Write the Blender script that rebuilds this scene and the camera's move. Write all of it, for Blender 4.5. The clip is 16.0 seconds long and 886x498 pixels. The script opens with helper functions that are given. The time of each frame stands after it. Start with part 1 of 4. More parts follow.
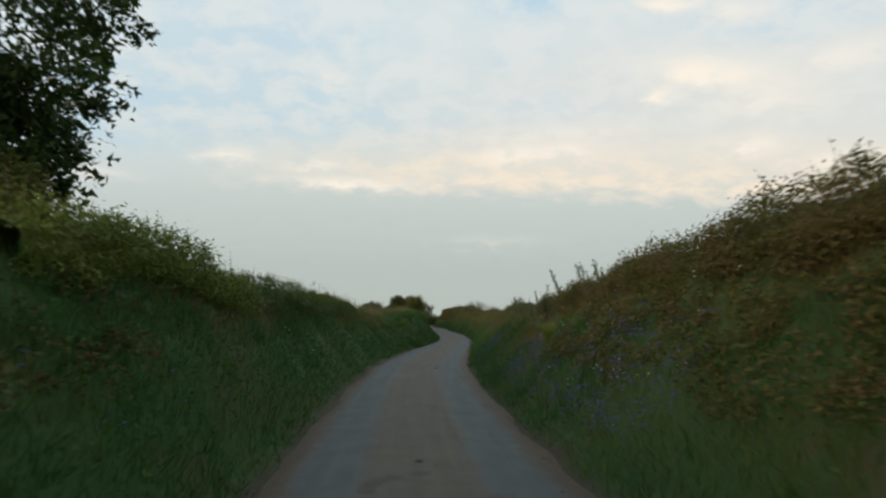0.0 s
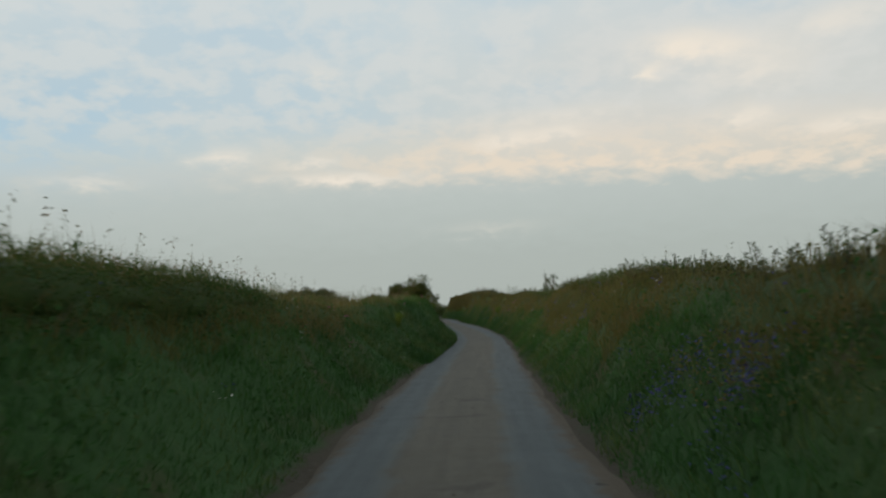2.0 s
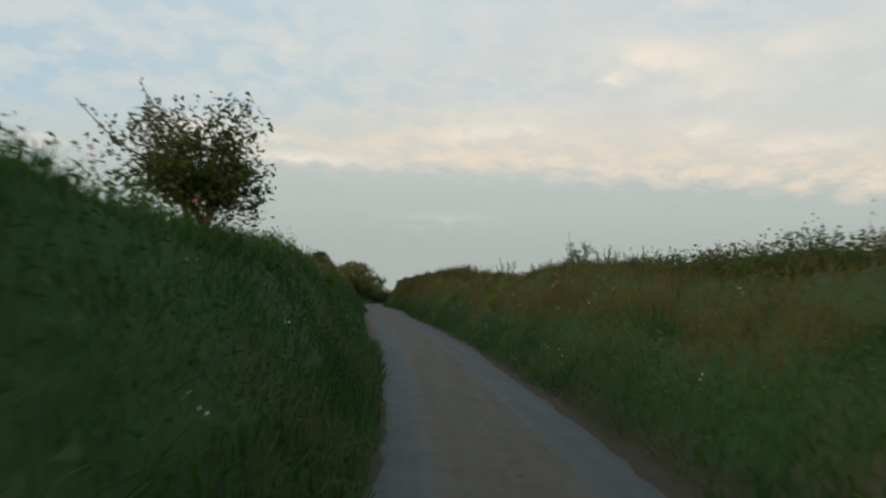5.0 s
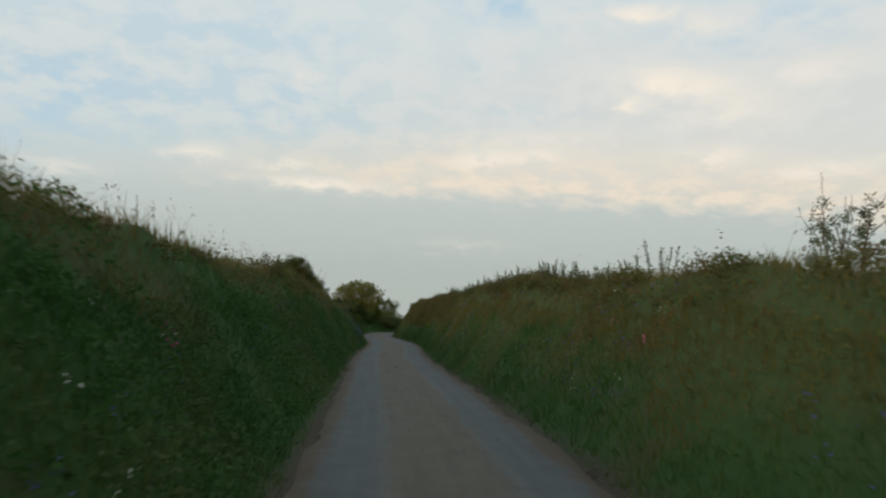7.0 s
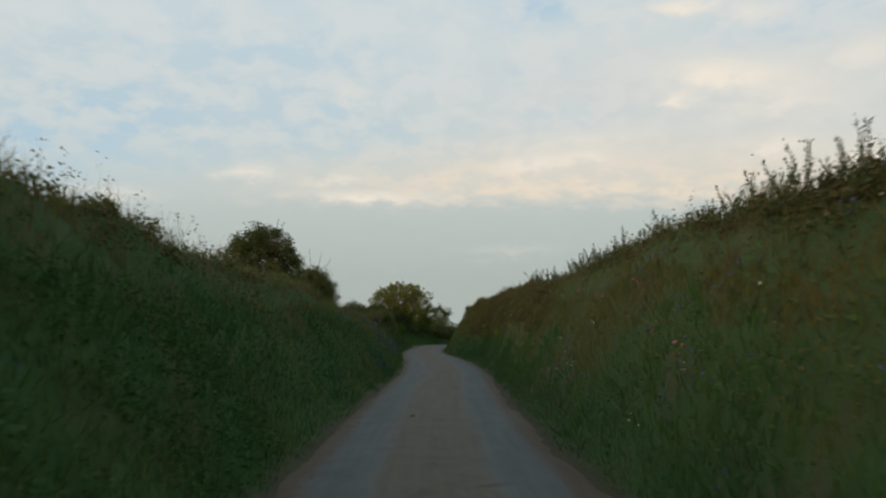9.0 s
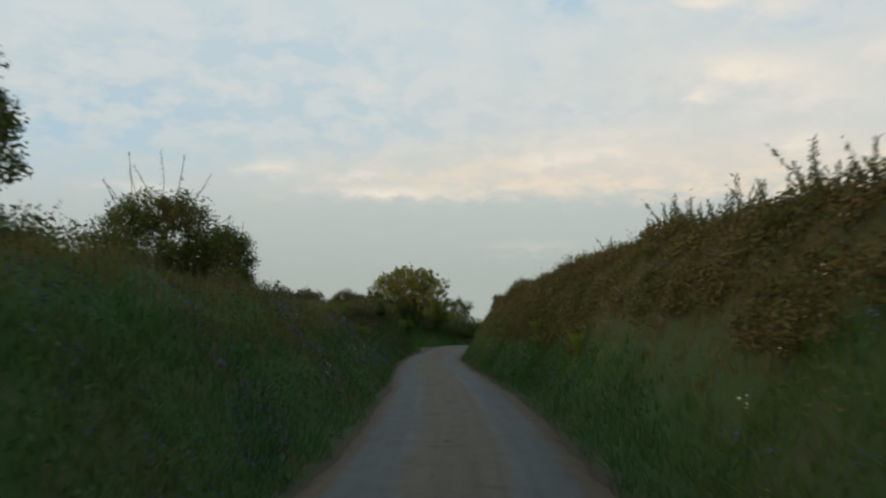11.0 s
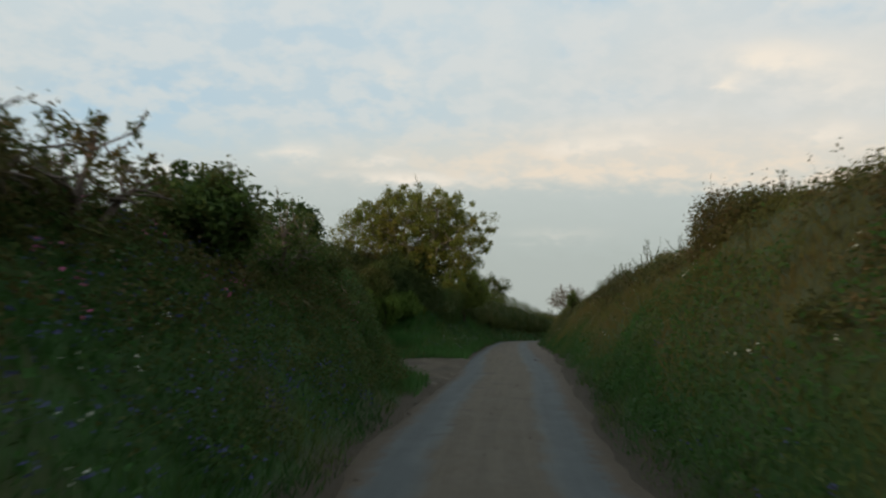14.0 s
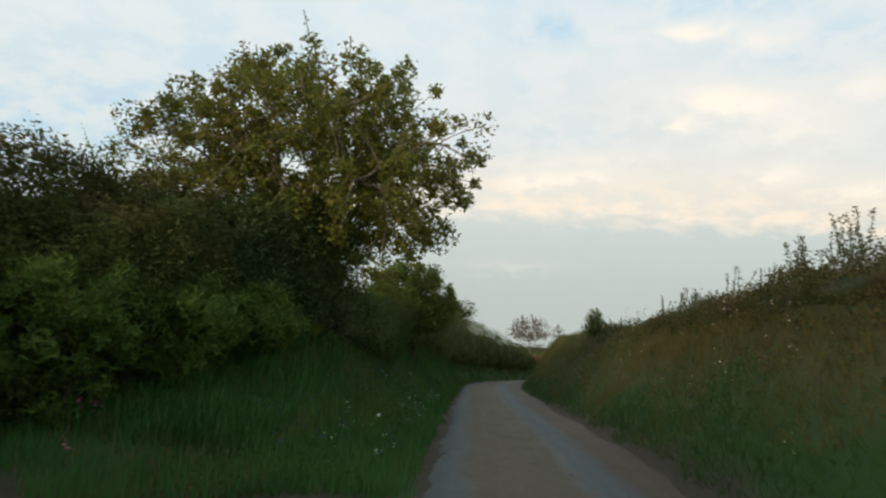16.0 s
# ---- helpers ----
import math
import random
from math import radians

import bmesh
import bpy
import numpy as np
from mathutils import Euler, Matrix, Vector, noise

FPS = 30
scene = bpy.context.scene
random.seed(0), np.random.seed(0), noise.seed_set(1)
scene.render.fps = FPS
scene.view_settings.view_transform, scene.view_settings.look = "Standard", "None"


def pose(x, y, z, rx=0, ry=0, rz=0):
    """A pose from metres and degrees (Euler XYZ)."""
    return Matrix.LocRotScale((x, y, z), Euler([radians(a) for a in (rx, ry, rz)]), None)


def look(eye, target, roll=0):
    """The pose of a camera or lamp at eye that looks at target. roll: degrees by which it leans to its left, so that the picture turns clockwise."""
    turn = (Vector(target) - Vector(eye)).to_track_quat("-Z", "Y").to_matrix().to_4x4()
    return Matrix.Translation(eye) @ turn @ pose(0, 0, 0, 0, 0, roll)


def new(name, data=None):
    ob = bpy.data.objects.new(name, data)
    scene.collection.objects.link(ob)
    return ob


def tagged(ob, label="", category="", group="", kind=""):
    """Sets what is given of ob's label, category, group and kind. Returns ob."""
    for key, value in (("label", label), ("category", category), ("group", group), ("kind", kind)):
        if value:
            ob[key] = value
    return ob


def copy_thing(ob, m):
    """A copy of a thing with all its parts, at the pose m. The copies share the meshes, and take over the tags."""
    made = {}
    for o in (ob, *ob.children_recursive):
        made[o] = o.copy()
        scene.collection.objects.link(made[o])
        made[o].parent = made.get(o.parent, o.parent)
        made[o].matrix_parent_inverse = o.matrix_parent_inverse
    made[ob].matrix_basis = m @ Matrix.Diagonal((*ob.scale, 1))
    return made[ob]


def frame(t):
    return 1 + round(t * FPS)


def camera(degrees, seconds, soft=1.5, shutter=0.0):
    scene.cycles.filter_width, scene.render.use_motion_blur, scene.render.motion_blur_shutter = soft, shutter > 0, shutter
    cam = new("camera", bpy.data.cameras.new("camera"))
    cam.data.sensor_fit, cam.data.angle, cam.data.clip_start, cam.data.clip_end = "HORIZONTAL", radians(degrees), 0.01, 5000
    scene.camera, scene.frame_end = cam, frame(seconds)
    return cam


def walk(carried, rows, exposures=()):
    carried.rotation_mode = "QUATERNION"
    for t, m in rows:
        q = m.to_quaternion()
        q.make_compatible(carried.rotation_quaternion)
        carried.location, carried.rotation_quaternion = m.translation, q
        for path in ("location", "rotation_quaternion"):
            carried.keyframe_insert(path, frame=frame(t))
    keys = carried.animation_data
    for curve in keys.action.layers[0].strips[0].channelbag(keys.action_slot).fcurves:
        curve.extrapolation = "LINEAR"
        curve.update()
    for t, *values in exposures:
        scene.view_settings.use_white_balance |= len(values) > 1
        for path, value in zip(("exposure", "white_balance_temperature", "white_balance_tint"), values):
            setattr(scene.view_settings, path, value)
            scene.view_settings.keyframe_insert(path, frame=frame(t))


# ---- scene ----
cam = camera(64.0, 16.0, soft=2.3, shutter=0.2)
PATH = [
    (0, (-4.344, -81.766, 1.326), (-3.767, -71.831, 2.303), 0.92),
    (0.5, (-4.315, -78.242, 1.334), (-3.878, -68.286, 2.163), 0.76),
    (1, (-4.213, -74.650, 1.336), (-3.626, -64.701, 2.154), 1.02),
    (1.5, (-4.134, -70.990, 1.390), (-3.604, -61.038, 2.216), 1.12),
    (2, (-4.002, -67.243, 1.327), (-3.438, -57.294, 2.160), -2.64),
    (2.5, (-3.718, -63.565, 1.278), (-3.110, -53.611, 2.025), -3.44),
    (3, (-3.495, -59.654, 1.271), (-2.667, -49.714, 1.982), -2.29),
    (3.5, (-3.235, -55.662, 1.215), (-2.195, -45.724, 1.611), 0.81),
    (4, (-2.973, -51.565, 1.170), (-1.718, -41.652, 1.547), 2.02),
    (5.25, (-2.0, -41.6, 1.24), (-0.80, -31.7, 2.04), 1.5),
    (6.5, (-1.477, -31.684, 1.308), (-0.348, -21.827, 2.562), 1.12),
    (7, (-1.131, -27.742, 1.260), (-0.137, -17.844, 2.286), 1.91),
    (7.5, (-0.837, -24.000, 1.280), (-0.076, -14.085, 2.336), 1.22),
    (8, (-0.651, -20.081, 1.291), (-0.142, -10.139, 2.237), 0.60),
    (8.5, (-0.561, -16.433, 1.263), (-0.175, -6.505, 2.401), -0.13),
    (11, (0.000, 0.000, 1.388), (-0.004, 9.943, 2.455), -0.06),
    (11.5, (-0.063, 4.114, 1.354), (-0.113, 14.056, 2.425), 0.01),
    (12, (-0.164, 8.392, 1.321), (-0.398, 18.336, 2.354), 0.91),
    (12.5, (-0.285, 12.655, 1.342), (-0.597, 22.593, 2.407), 0.87),
    (13, (-0.500, 16.964, 1.296), (-0.910, 26.905, 2.307), 1.19),
    (13.5, (-0.567, 21.111, 1.315), (-0.893, 31.048, 2.387), 2.24),
    (14, (-0.610, 25.168, 1.258), (-0.922, 35.125, 2.134), 1.01),
    (14.5, (-0.672, 29.208, 1.271), (-0.774, 39.162, 2.228), 1.81),
    (15, (-0.587, 32.946, 1.296), (-0.375, 42.909, 2.139), 2.97),
    (15.5, (-0.521, 35.951, 1.260), (-0.266, 45.902, 2.218), 1.60),
    (16, (-0.495, 38.513, 1.214), (-0.210, 48.422, 2.524), 2.19),
]
walk(cam, [(t, look(eye, target, roll)) for t, eye, target, roll in PATH],
     [(0, 0.15), (1.5, 0.0), (3, -0.1), (4, -0.1), (6.5, 0.05), (8, 0.0), (11, -0.05), (14, 0.0), (15, 0.15), (16, 0.28)])

# ---- sky and sun ----
SUN_AZIMUTH, SUN_ELEVATION = radians(215), radians(10)   # low evening sun behind the camera, veiled by cloud

world = bpy.data.worlds.new("evening_sky")
scene.world = world
world.use_nodes = True


def ramp(tree, source, stops):
    node = tree.nodes.new("ShaderNodeValToRGB")
    while len(node.color_ramp.elements) < len(stops):
        node.color_ramp.elements.new(0.5)
    for element, (position, colour) in zip(node.color_ramp.elements, stops):
        element.position = position
        element.color = (*colour, 1) if len(colour) == 3 else colour
    if source is not None:
        tree.links.new(source, node.inputs[0])
    return node.outputs[0]


def maths(tree, operation, a, b=0.0, c=0.0, clamp=False):
    node = tree.nodes.new("ShaderNodeMath")
    node.operation, node.use_clamp = operation, clamp
    for n, value in enumerate((a, b, c)):
        if isinstance(value, (int, float)):
            node.inputs[n].default_value = value
        else:
            tree.links.new(value, node.inputs[n])
    return node.outputs[0]


def between(tree, value, low, high):
    """0 up to low, 1 from high on (or falling, where high is the lesser)."""
    node = tree.nodes.new("ShaderNodeMapRange")
    node.inputs[1].default_value, node.inputs[2].default_value = low, high
    tree.links.new(value, node.inputs[0])
    return node.outputs[0]


def mixed(tree, factor, a, b, blend="MIX"):
    node = tree.nodes.new("ShaderNodeMix")
    node.data_type, node.blend_type = "RGBA", blend
    for socket, value in ((node.inputs[0], factor), (node.inputs[6], a), (node.inputs[7], b)):
        if isinstance(value, (int, float)):
            socket.default_value = value
        elif isinstance(value, tuple):
            socket.default_value = (*value, 1)
        else:
            tree.links.new(value, socket)
    return node.outputs[2]


def noised(tree, vector, scale, detail=4.0, rough=0.55, distort=0.0):
    node = tree.nodes.new("ShaderNodeTexNoise")
    node.inputs["Scale"].default_value, node.inputs["Detail"].default_value = scale, detail
    node.inputs["Roughness"].default_value, node.inputs["Distortion"].default_value = rough, distort
    if vector is not None:
        tree.links.new(vector, node.inputs["Vector"])
    return node.outputs["Fac"]


# clouds by bearing from the lane's line and height, with half-widths, all in degrees, and how dense they are
LIT_CLOUDS = [(22.6, 19.0, 1.7, 0.8, 0.95), (25.9, 18.4, 1.9, 0.8, 0.75), (20.4, 17.2, 0.8, 0.45, 1.0), (28.6, 16.6, 2.6, 1.2, 0.55), (21.4, 24.0, 2.2, 0.45, 0.95), (26.5, 23.0, 2.0, 0.5, 0.5),
              (34.0, 18.9, 2.2, 0.7, 0.5), (-13.6, 12.4, 1.3, 0.45, 0.75), (-6.7, 12.0, 1.1, 0.35, 0.8), (-4.3, 10.7, 3.4, 0.28, 0.95), (-23.5, 10.2, 1.9, 0.3, 0.5), (-5.9, 18.6, 1.3, 0.8, 0.35),
              (9.2, 13.3, 1.6, 0.5, 0.85), (13.4, 13.5, 1.5, 0.4, 0.85), (27.4, 13.2, 1.6, 0.55, 0.75), (34.5, 11.8, 2.6, 0.45, 0.7), (7.4, 6.3, 2.4, 0.34, 0.20), (14.0, 14.9, 4.5, 0.5, 0.35)]
CLEAR_GAPS = [(-24.0, 15.5, 6.0, 3.2, 0.75), (-9.0, 17.2, 5.0, 2.4, 0.45), (-31.0, 13.0, 4.0, 2.0, 0.6), (9.5, 24.6, 2.6, 0.8, 0.9), (30.0, 21.8, 4.5, 1.2, 0.65), (8.5, 20.4, 1.6, 0.8, 0.4),
              (-4.0, 14.6, 7.0, 0.9, 0.3), (24.0, 25.6, 5.0, 1.0, 0.8), (-14.0, 21.5, 7.0, 1.6, 0.4), (12.0, 16.8, 3.0, 0.8, 0.3)]


def build_sky():
    tree = world.node_tree
    tree.nodes.clear()
    link = tree.links.new
    coord = tree.nodes.new("ShaderNodeTexCoord")
    split = tree.nodes.new("ShaderNodeSeparateXYZ")
    link(coord.outputs["Generated"], split.inputs[0])
    up = maths(tree, "MAXIMUM", split.outputs[2], 0.0)
    low = maths(tree, "ADD", up, 0.30)
    flat = tree.nodes.new("ShaderNodeCombineXYZ")
    link(maths(tree, "DIVIDE", split.outputs[0], low), flat.inputs[0])
    link(maths(tree, "DIVIDE", split.outputs[1], low), flat.inputs[1])
    sky = tree.nodes.new("ShaderNodeTexSky")
    sky.sky_type, sky.sun_disc = "NISHITA", False
    sky.sun_elevation, sky.sun_rotation = SUN_ELEVATION, SUN_AZIMUTH
    clear = mixed(tree, 1.0, sky.outputs[0], (0.10, 0.10, 0.10), "MULTIPLY")
    clear = mixed(tree, 0.80, clear, (0.505, 0.685, 0.80))
    broad = noised(tree, flat.outputs[0], 3.2, 3, 0.5, 0.2)
    puffs = noised(tree, flat.outputs[0], 10.5, 3, 0.5, 0.25)
    fine = noised(tree, flat.outputs[0], 38.0, 3, 0.55, 0.2)
    texture = maths(tree, "MULTIPLY_ADD", fine, 0.24, maths(tree, "MULTIPLY", puffs, 0.76))
    cells = ramp(tree, texture, [(0.42, (0, 0, 0)), (0.58, (1, 1, 1))])
    # bearing and height in degrees, their outlines frayed by the cloud's own texture
    bearing = maths(tree, "MULTIPLY", maths(tree, "ARCTAN2", split.outputs[0], split.outputs[1]), 57.2958)
    rise = maths(tree, "MULTIPLY", maths(tree, "ARCSINE", split.outputs[2]), 57.2958)
    bearing = maths(tree, "ADD", bearing, maths(tree, "MULTIPLY_ADD", puffs, 6.0, -3.0))
    rise = maths(tree, "ADD", rise, maths(tree, "MULTIPLY_ADD", texture, 2.4, -1.2))

    def spread(patches):
        total = None
        for around, high, wide, tall, dense in patches:
            u = maths(tree, "MULTIPLY_ADD", bearing, 1 / wide, -around / wide)
            v = maths(tree, "MULTIPLY_ADD", rise, 1 / tall, -high / tall)
            reach = maths(tree, "MULTIPLY_ADD", u, u, maths(tree, "MULTIPLY", v, v))
            soft = maths(tree, "EXPONENT", maths(tree, "MULTIPLY", reach, -0.5))
            total = maths(tree, "MULTIPLY_ADD", soft, dense, total if total is not None else 0.0)
        return total

    # a thin high sheet of cloud: grey haze low down, paler above, whiter on the side away from the blue
    veil = ramp(tree, maths(tree, "MULTIPLY", rise, 1 / 60), [(0.0, (0.425, 0.466, 0.434)), (0.07, (0.440, 0.486, 0.456)), (0.10, (0.468, 0.518, 0.490)), (0.15, (0.510, 0.560, 0.535)), (0.18, (0.570, 0.605, 0.575)), (0.21, (0.575, 0.630, 0.612)),
                (0.27, (0.585, 0.652, 0.655)), (0.36, (0.600, 0.678, 0.700)), (0.60, (0.585, 0.690, 0.735)), (1.0, (0.53, 0.62, 0.67))])
    toward = maths(tree, "MULTIPLY", between(tree, bearing, -4.0, 16.0), ramp(tree, maths(tree, "MULTIPLY", rise, 1 / 60), [(0.17, (0, 0, 0)), (0.22, (1, 1, 1)), (0.33, (0.85, 0.85, 0.85)), (0.42, (0.2, 0.2, 0.2))]))
    veil = mixed(tree, maths(tree, "MULTIPLY", toward, 0.55), veil, (0.70, 0.68, 0.635))
    gaps = maths(tree, "MULTIPLY", spread(CLEAR_GAPS), maths(tree, "MULTIPLY_ADD", cells, -0.55, 0.95), clamp=True)
    over = maths(tree, "MULTIPLY", ramp(tree, broad, [(0.42, (1, 1, 1)), (0.60, (0, 0, 0))]), between(tree, rise, 23.0, 30.0))
    veil = mixed(tree, maths(tree, "MAXIMUM", gaps, maths(tree, "MULTIPLY", over, 0.6)), veil, clear)
    speckle = maths(tree, "MULTIPLY", cells, maths(tree, "MULTIPLY", between(tree, rise, 12.0, 15.5), 0.36))
    veil = mixed(tree, speckle, veil, (0.74, 0.735, 0.70))
    # the long cream bank of cloud, its foot sinking to the sides
    foot = maths(tree, "MULTIPLY_ADD", maths(tree, "MULTIPLY", bearing, bearing), 0.0017, rise)
    bank = maths(tree, "MULTIPLY", between(tree, foot, 9.7, 11.2), between(tree, foot, 15.8, 12.4))
    bank = maths(tree, "MULTIPLY", bank, maths(tree, "MULTIPLY", between(tree, bearing, -16.0, 5.0), maths(tree, "MULTIPLY_ADD", cells, 0.50, 0.45)))
    veil = mixed(tree, bank, veil, (0.815, 0.715, 0.585))
    lit = maths(tree, "MULTIPLY", spread(LIT_CLOUDS), maths(tree, "MULTIPLY_ADD", cells, 0.30, 0.70), clamp=True)
    veil = mixed(tree, lit, veil, (0.875, 0.800, 0.690))
    back = tree.nodes.new("ShaderNodeBackground")
    link(veil, back.inputs[0])
    back.inputs[1].default_value = 1.0
    out = tree.nodes.new("ShaderNodeOutputWorld")
    link(back.outputs[0], out.inputs[0])


build_sky()
sun = new("sun", bpy.data.lights.new("sun", "SUN"))
sun.data.energy, sun.data.angle, sun.data.color = 1.95, radians(14), (1.0, 0.78, 0.54)
sun.matrix_world = look((0, 0, 60), (60 * math.sin(SUN_AZIMUTH) * -math.cos(SUN_ELEVATION), 60 * math.cos(SUN_AZIMUTH) * -math.cos(SUN_ELEVATION), 60 - 60 * math.sin(SUN_ELEVATION)))
scene.view_settings.exposure = 0.0

# ---- materials ----


def material(name):
    mat = bpy.data.materials.new(name)
    mat.use_nodes = True
    mat.node_tree.nodes.clear()
    return mat, mat.node_tree


def finish(tree, colour, rough=0.9, bump=None, strength=0.3, distance=0.02, leafy=0.0, spec=0.3, sward=0.0):
    """Principled surface with optional relief, light coming through where leafy, and normals turned upward by sward
    to light blades evenly.
    """
    link = tree.links.new
    shader = tree.nodes.new("ShaderNodeBsdfPrincipled")
    link(colour, shader.inputs["Base Color"])
    if isinstance(rough, float):
        shader.inputs["Roughness"].default_value = rough
    else:
        link(rough, shader.inputs["Roughness"])
    shader.inputs["Specular IOR Level"].default_value = spec
    if bump is not None:
        relief = tree.nodes.new("ShaderNodeBump")
        relief.inputs["Strength"].default_value, relief.inputs["Distance"].default_value = strength, distance
        link(bump, relief.inputs["Height"])
        link(relief.outputs[0], shader.inputs["Normal"])
    # leans the shading normals to the sky, which evens out light and shade
    if sward:
        geometry = tree.nodes.new("ShaderNodeNewGeometry")
        upward = tree.nodes.new("ShaderNodeVectorMath")
        upward.operation = "MULTIPLY_ADD"
        link(geometry.outputs["Normal"], upward.inputs[0])
        upward.inputs[1].default_value, upward.inputs[2].default_value = (1 - sward,) * 3, (0, 0, sward)
        evened = tree.nodes.new("ShaderNodeVectorMath")
        evened.operation = "NORMALIZE"
        link(upward.outputs[0], evened.inputs[0])
        link(evened.outputs[0], shader.inputs["Normal"])
    end = shader.outputs[0]
    if leafy:
        thin = tree.nodes.new("ShaderNodeBsdfTranslucent")
        link(colour, thin.inputs[0])
        both = tree.nodes.new("ShaderNodeMixShader")
        both.inputs[0].default_value = leafy
        link(end, both.inputs[1])
        link(thin.outputs[0], both.inputs[2])
        end = both.outputs[0]
    out = tree.nodes.new("ShaderNodeOutputMaterial")
    link(end, out.inputs[0])


def place(tree):
    node = tree.nodes.new("ShaderNodeNewGeometry")
    return node.outputs["Position"], node.outputs["Random Per Island"]


def leaf_material(name, dark, light, third=None, patch=0.35, leafy=0.25, rough=0.6, sward=0.0):
    """Leaves or blades: two tints by patches of the place, varied leaf by leaf, a share of a third tint."""
    mat, tree = material(name)
    where, each = place(tree)
    patches = ramp(tree, noised(tree, where, patch, 3, 0.6), [(0.38, (0, 0, 0)), (0.62, (1, 1, 1))])
    tufts = ramp(tree, noised(tree, where, patch * 6 + 0.6, 3, 0.6), [(0.36, (0, 0, 0)), (0.64, (1, 1, 1))])
    mix = maths(tree, "MULTIPLY_ADD", each, 0.26 - 0.2 * sward, maths(tree, "MULTIPLY_ADD", tufts, 0.32, maths(tree, "MULTIPLY", patches, 0.42)), clamp=True)
    colour = mixed(tree, mix, dark, light)
    if third:
        share = ramp(tree, maths(tree, "MULTIPLY_ADD", each, 0.18, noised(tree, where, patch * 1.7, 4, 0.6)), [(0.56, (0, 0, 0)), (0.72, (1, 1, 1))])
        colour = mixed(tree, share, colour, third)
    finish(tree, colour, rough, leafy=leafy, sward=sward, spec=0.10)
    return mat


GRASS = leaf_material("grass_blades", (0.022, 0.068, 0.016), (0.056, 0.142, 0.027), (0.092, 0.124, 0.032), leafy=0.4, sward=0.55)
# fresher green, also lightened to make up for shade cast on the verge
VERGE = leaf_material("verge_grass_blades", (0.038, 0.112, 0.024), (0.076, 0.178, 0.040), leafy=0.4, sward=0.55)
# olive grass, its gold partly the low sun on the right bank
OLIVE = leaf_material("olive_bank_grass", (0.088, 0.096, 0.025), (0.156, 0.140, 0.038), (0.150, 0.114, 0.038), patch=0.6, leafy=0.4, sward=0.6)
CREST_GRASS = leaf_material("dry_crest_grass", (0.070, 0.085, 0.032), (0.125, 0.115, 0.055), (0.18, 0.135, 0.080), leafy=0.35, sward=0.3)
WEEDS = leaf_material("broad_weed_leaves", (0.024, 0.074, 0.016), (0.048, 0.118, 0.025), (0.066, 0.092, 0.028), leafy=0.35, sward=0.35)
BRAMBLE = leaf_material("bramble_leaves", (0.042, 0.052, 0.016), (0.108, 0.104, 0.031), (0.108, 0.078, 0.034), patch=0.8, leafy=0.3)
HAWTHORN = leaf_material("hawthorn_leaves", (0.034, 0.058, 0.015), (0.084, 0.112, 0.029), (0.104, 0.098, 0.033), patch=0.9, leafy=0.42)
THICKET = leaf_material("thicket_leaves", (0.036, 0.070, 0.018), (0.072, 0.116, 0.030), (0.094, 0.100, 0.031), patch=0.9, leafy=0.42)
OLIVE_THORN = leaf_material("hawthorn_hedge_leaves", (0.042, 0.062, 0.017), (0.092, 0.102, 0.031), (0.116, 0.090, 0.036), patch=0.9, leafy=0.42)
DARK_HEDGE = leaf_material("dark_bank_hedge_leaves", (0.030, 0.042, 0.014), (0.066, 0.074, 0.024), (0.074, 0.056, 0.026), patch=1.0)
IVY = leaf_material("ivy_leaves", (0.050, 0.080, 0.029), (0.100, 0.136, 0.048), rough=0.58)
OAK = leaf_material("oak_leaves", (0.092, 0.122, 0.025), (0.204, 0.218, 0.046), (0.208, 0.180, 0.045), patch=0.8, leafy=0.4)
ASH = leaf_material("ash_leaves", (0.019, 0.040, 0.012), (0.044, 0.072, 0.020))
FERN = leaf_material("fern_fronds", (0.080, 0.130, 0.020), (0.140, 0.185, 0.034), None, leafy=0.4)
SALLOW = leaf_material("sallow_leaves", (0.074, 0.112, 0.023), (0.148, 0.176, 0.039), None)
BROOM = leaf_material("broom_foliage", (0.066, 0.125, 0.023), (0.128, 0.188, 0.038), None)
SHOOT = leaf_material("shoot_leaves", (0.048, 0.072, 0.033), (0.098, 0.118, 0.063))
FAR_LEAVES = leaf_material("distant_leaves", (0.060, 0.068, 0.042), (0.090, 0.095, 0.055), None, leafy=0.1)
RUSSET = leaf_material("russet_hedge_leaves", (0.10, 0.070, 0.030), (0.18, 0.120, 0.045), None, leafy=0.1)
BLUEBELL = leaf_material("bluebell_petals", (0.056, 0.058, 0.150), (0.102, 0.102, 0.245), None)
WHITE_PETAL = leaf_material("white_petals", (0.45, 0.46, 0.38), (0.62, 0.62, 0.55), None)
PINK_PETAL = leaf_material("pink_petals", (0.40, 0.09, 0.20), (0.52, 0.16, 0.30), None)


def bark_material(name, dark, light):
    mat, tree = material(name)
    where, each = place(tree)
    grain = noised(tree, where, 18, 5, 0.65)
    colour = mixed(tree, ramp(tree, grain, [(0.35, (0, 0, 0)), (0.68, (1, 1, 1))]), dark, light)
    finish(tree, colour, 0.9, grain, 0.5, 0.01)
    return mat


BARK = bark_material("grey_bark", (0.11, 0.090, 0.068), (0.31, 0.265, 0.205))
TWIG = bark_material("brown_twigs", (0.045, 0.032, 0.024), (0.12, 0.088, 0.062))
GREY_TWIG = bark_material("grey_brown_twigs", (0.085, 0.066, 0.056), (0.17, 0.135, 0.115))
PALE_TWIG = bark_material("bare_pale_twigs", (0.11, 0.097, 0.082), (0.19, 0.168, 0.145))


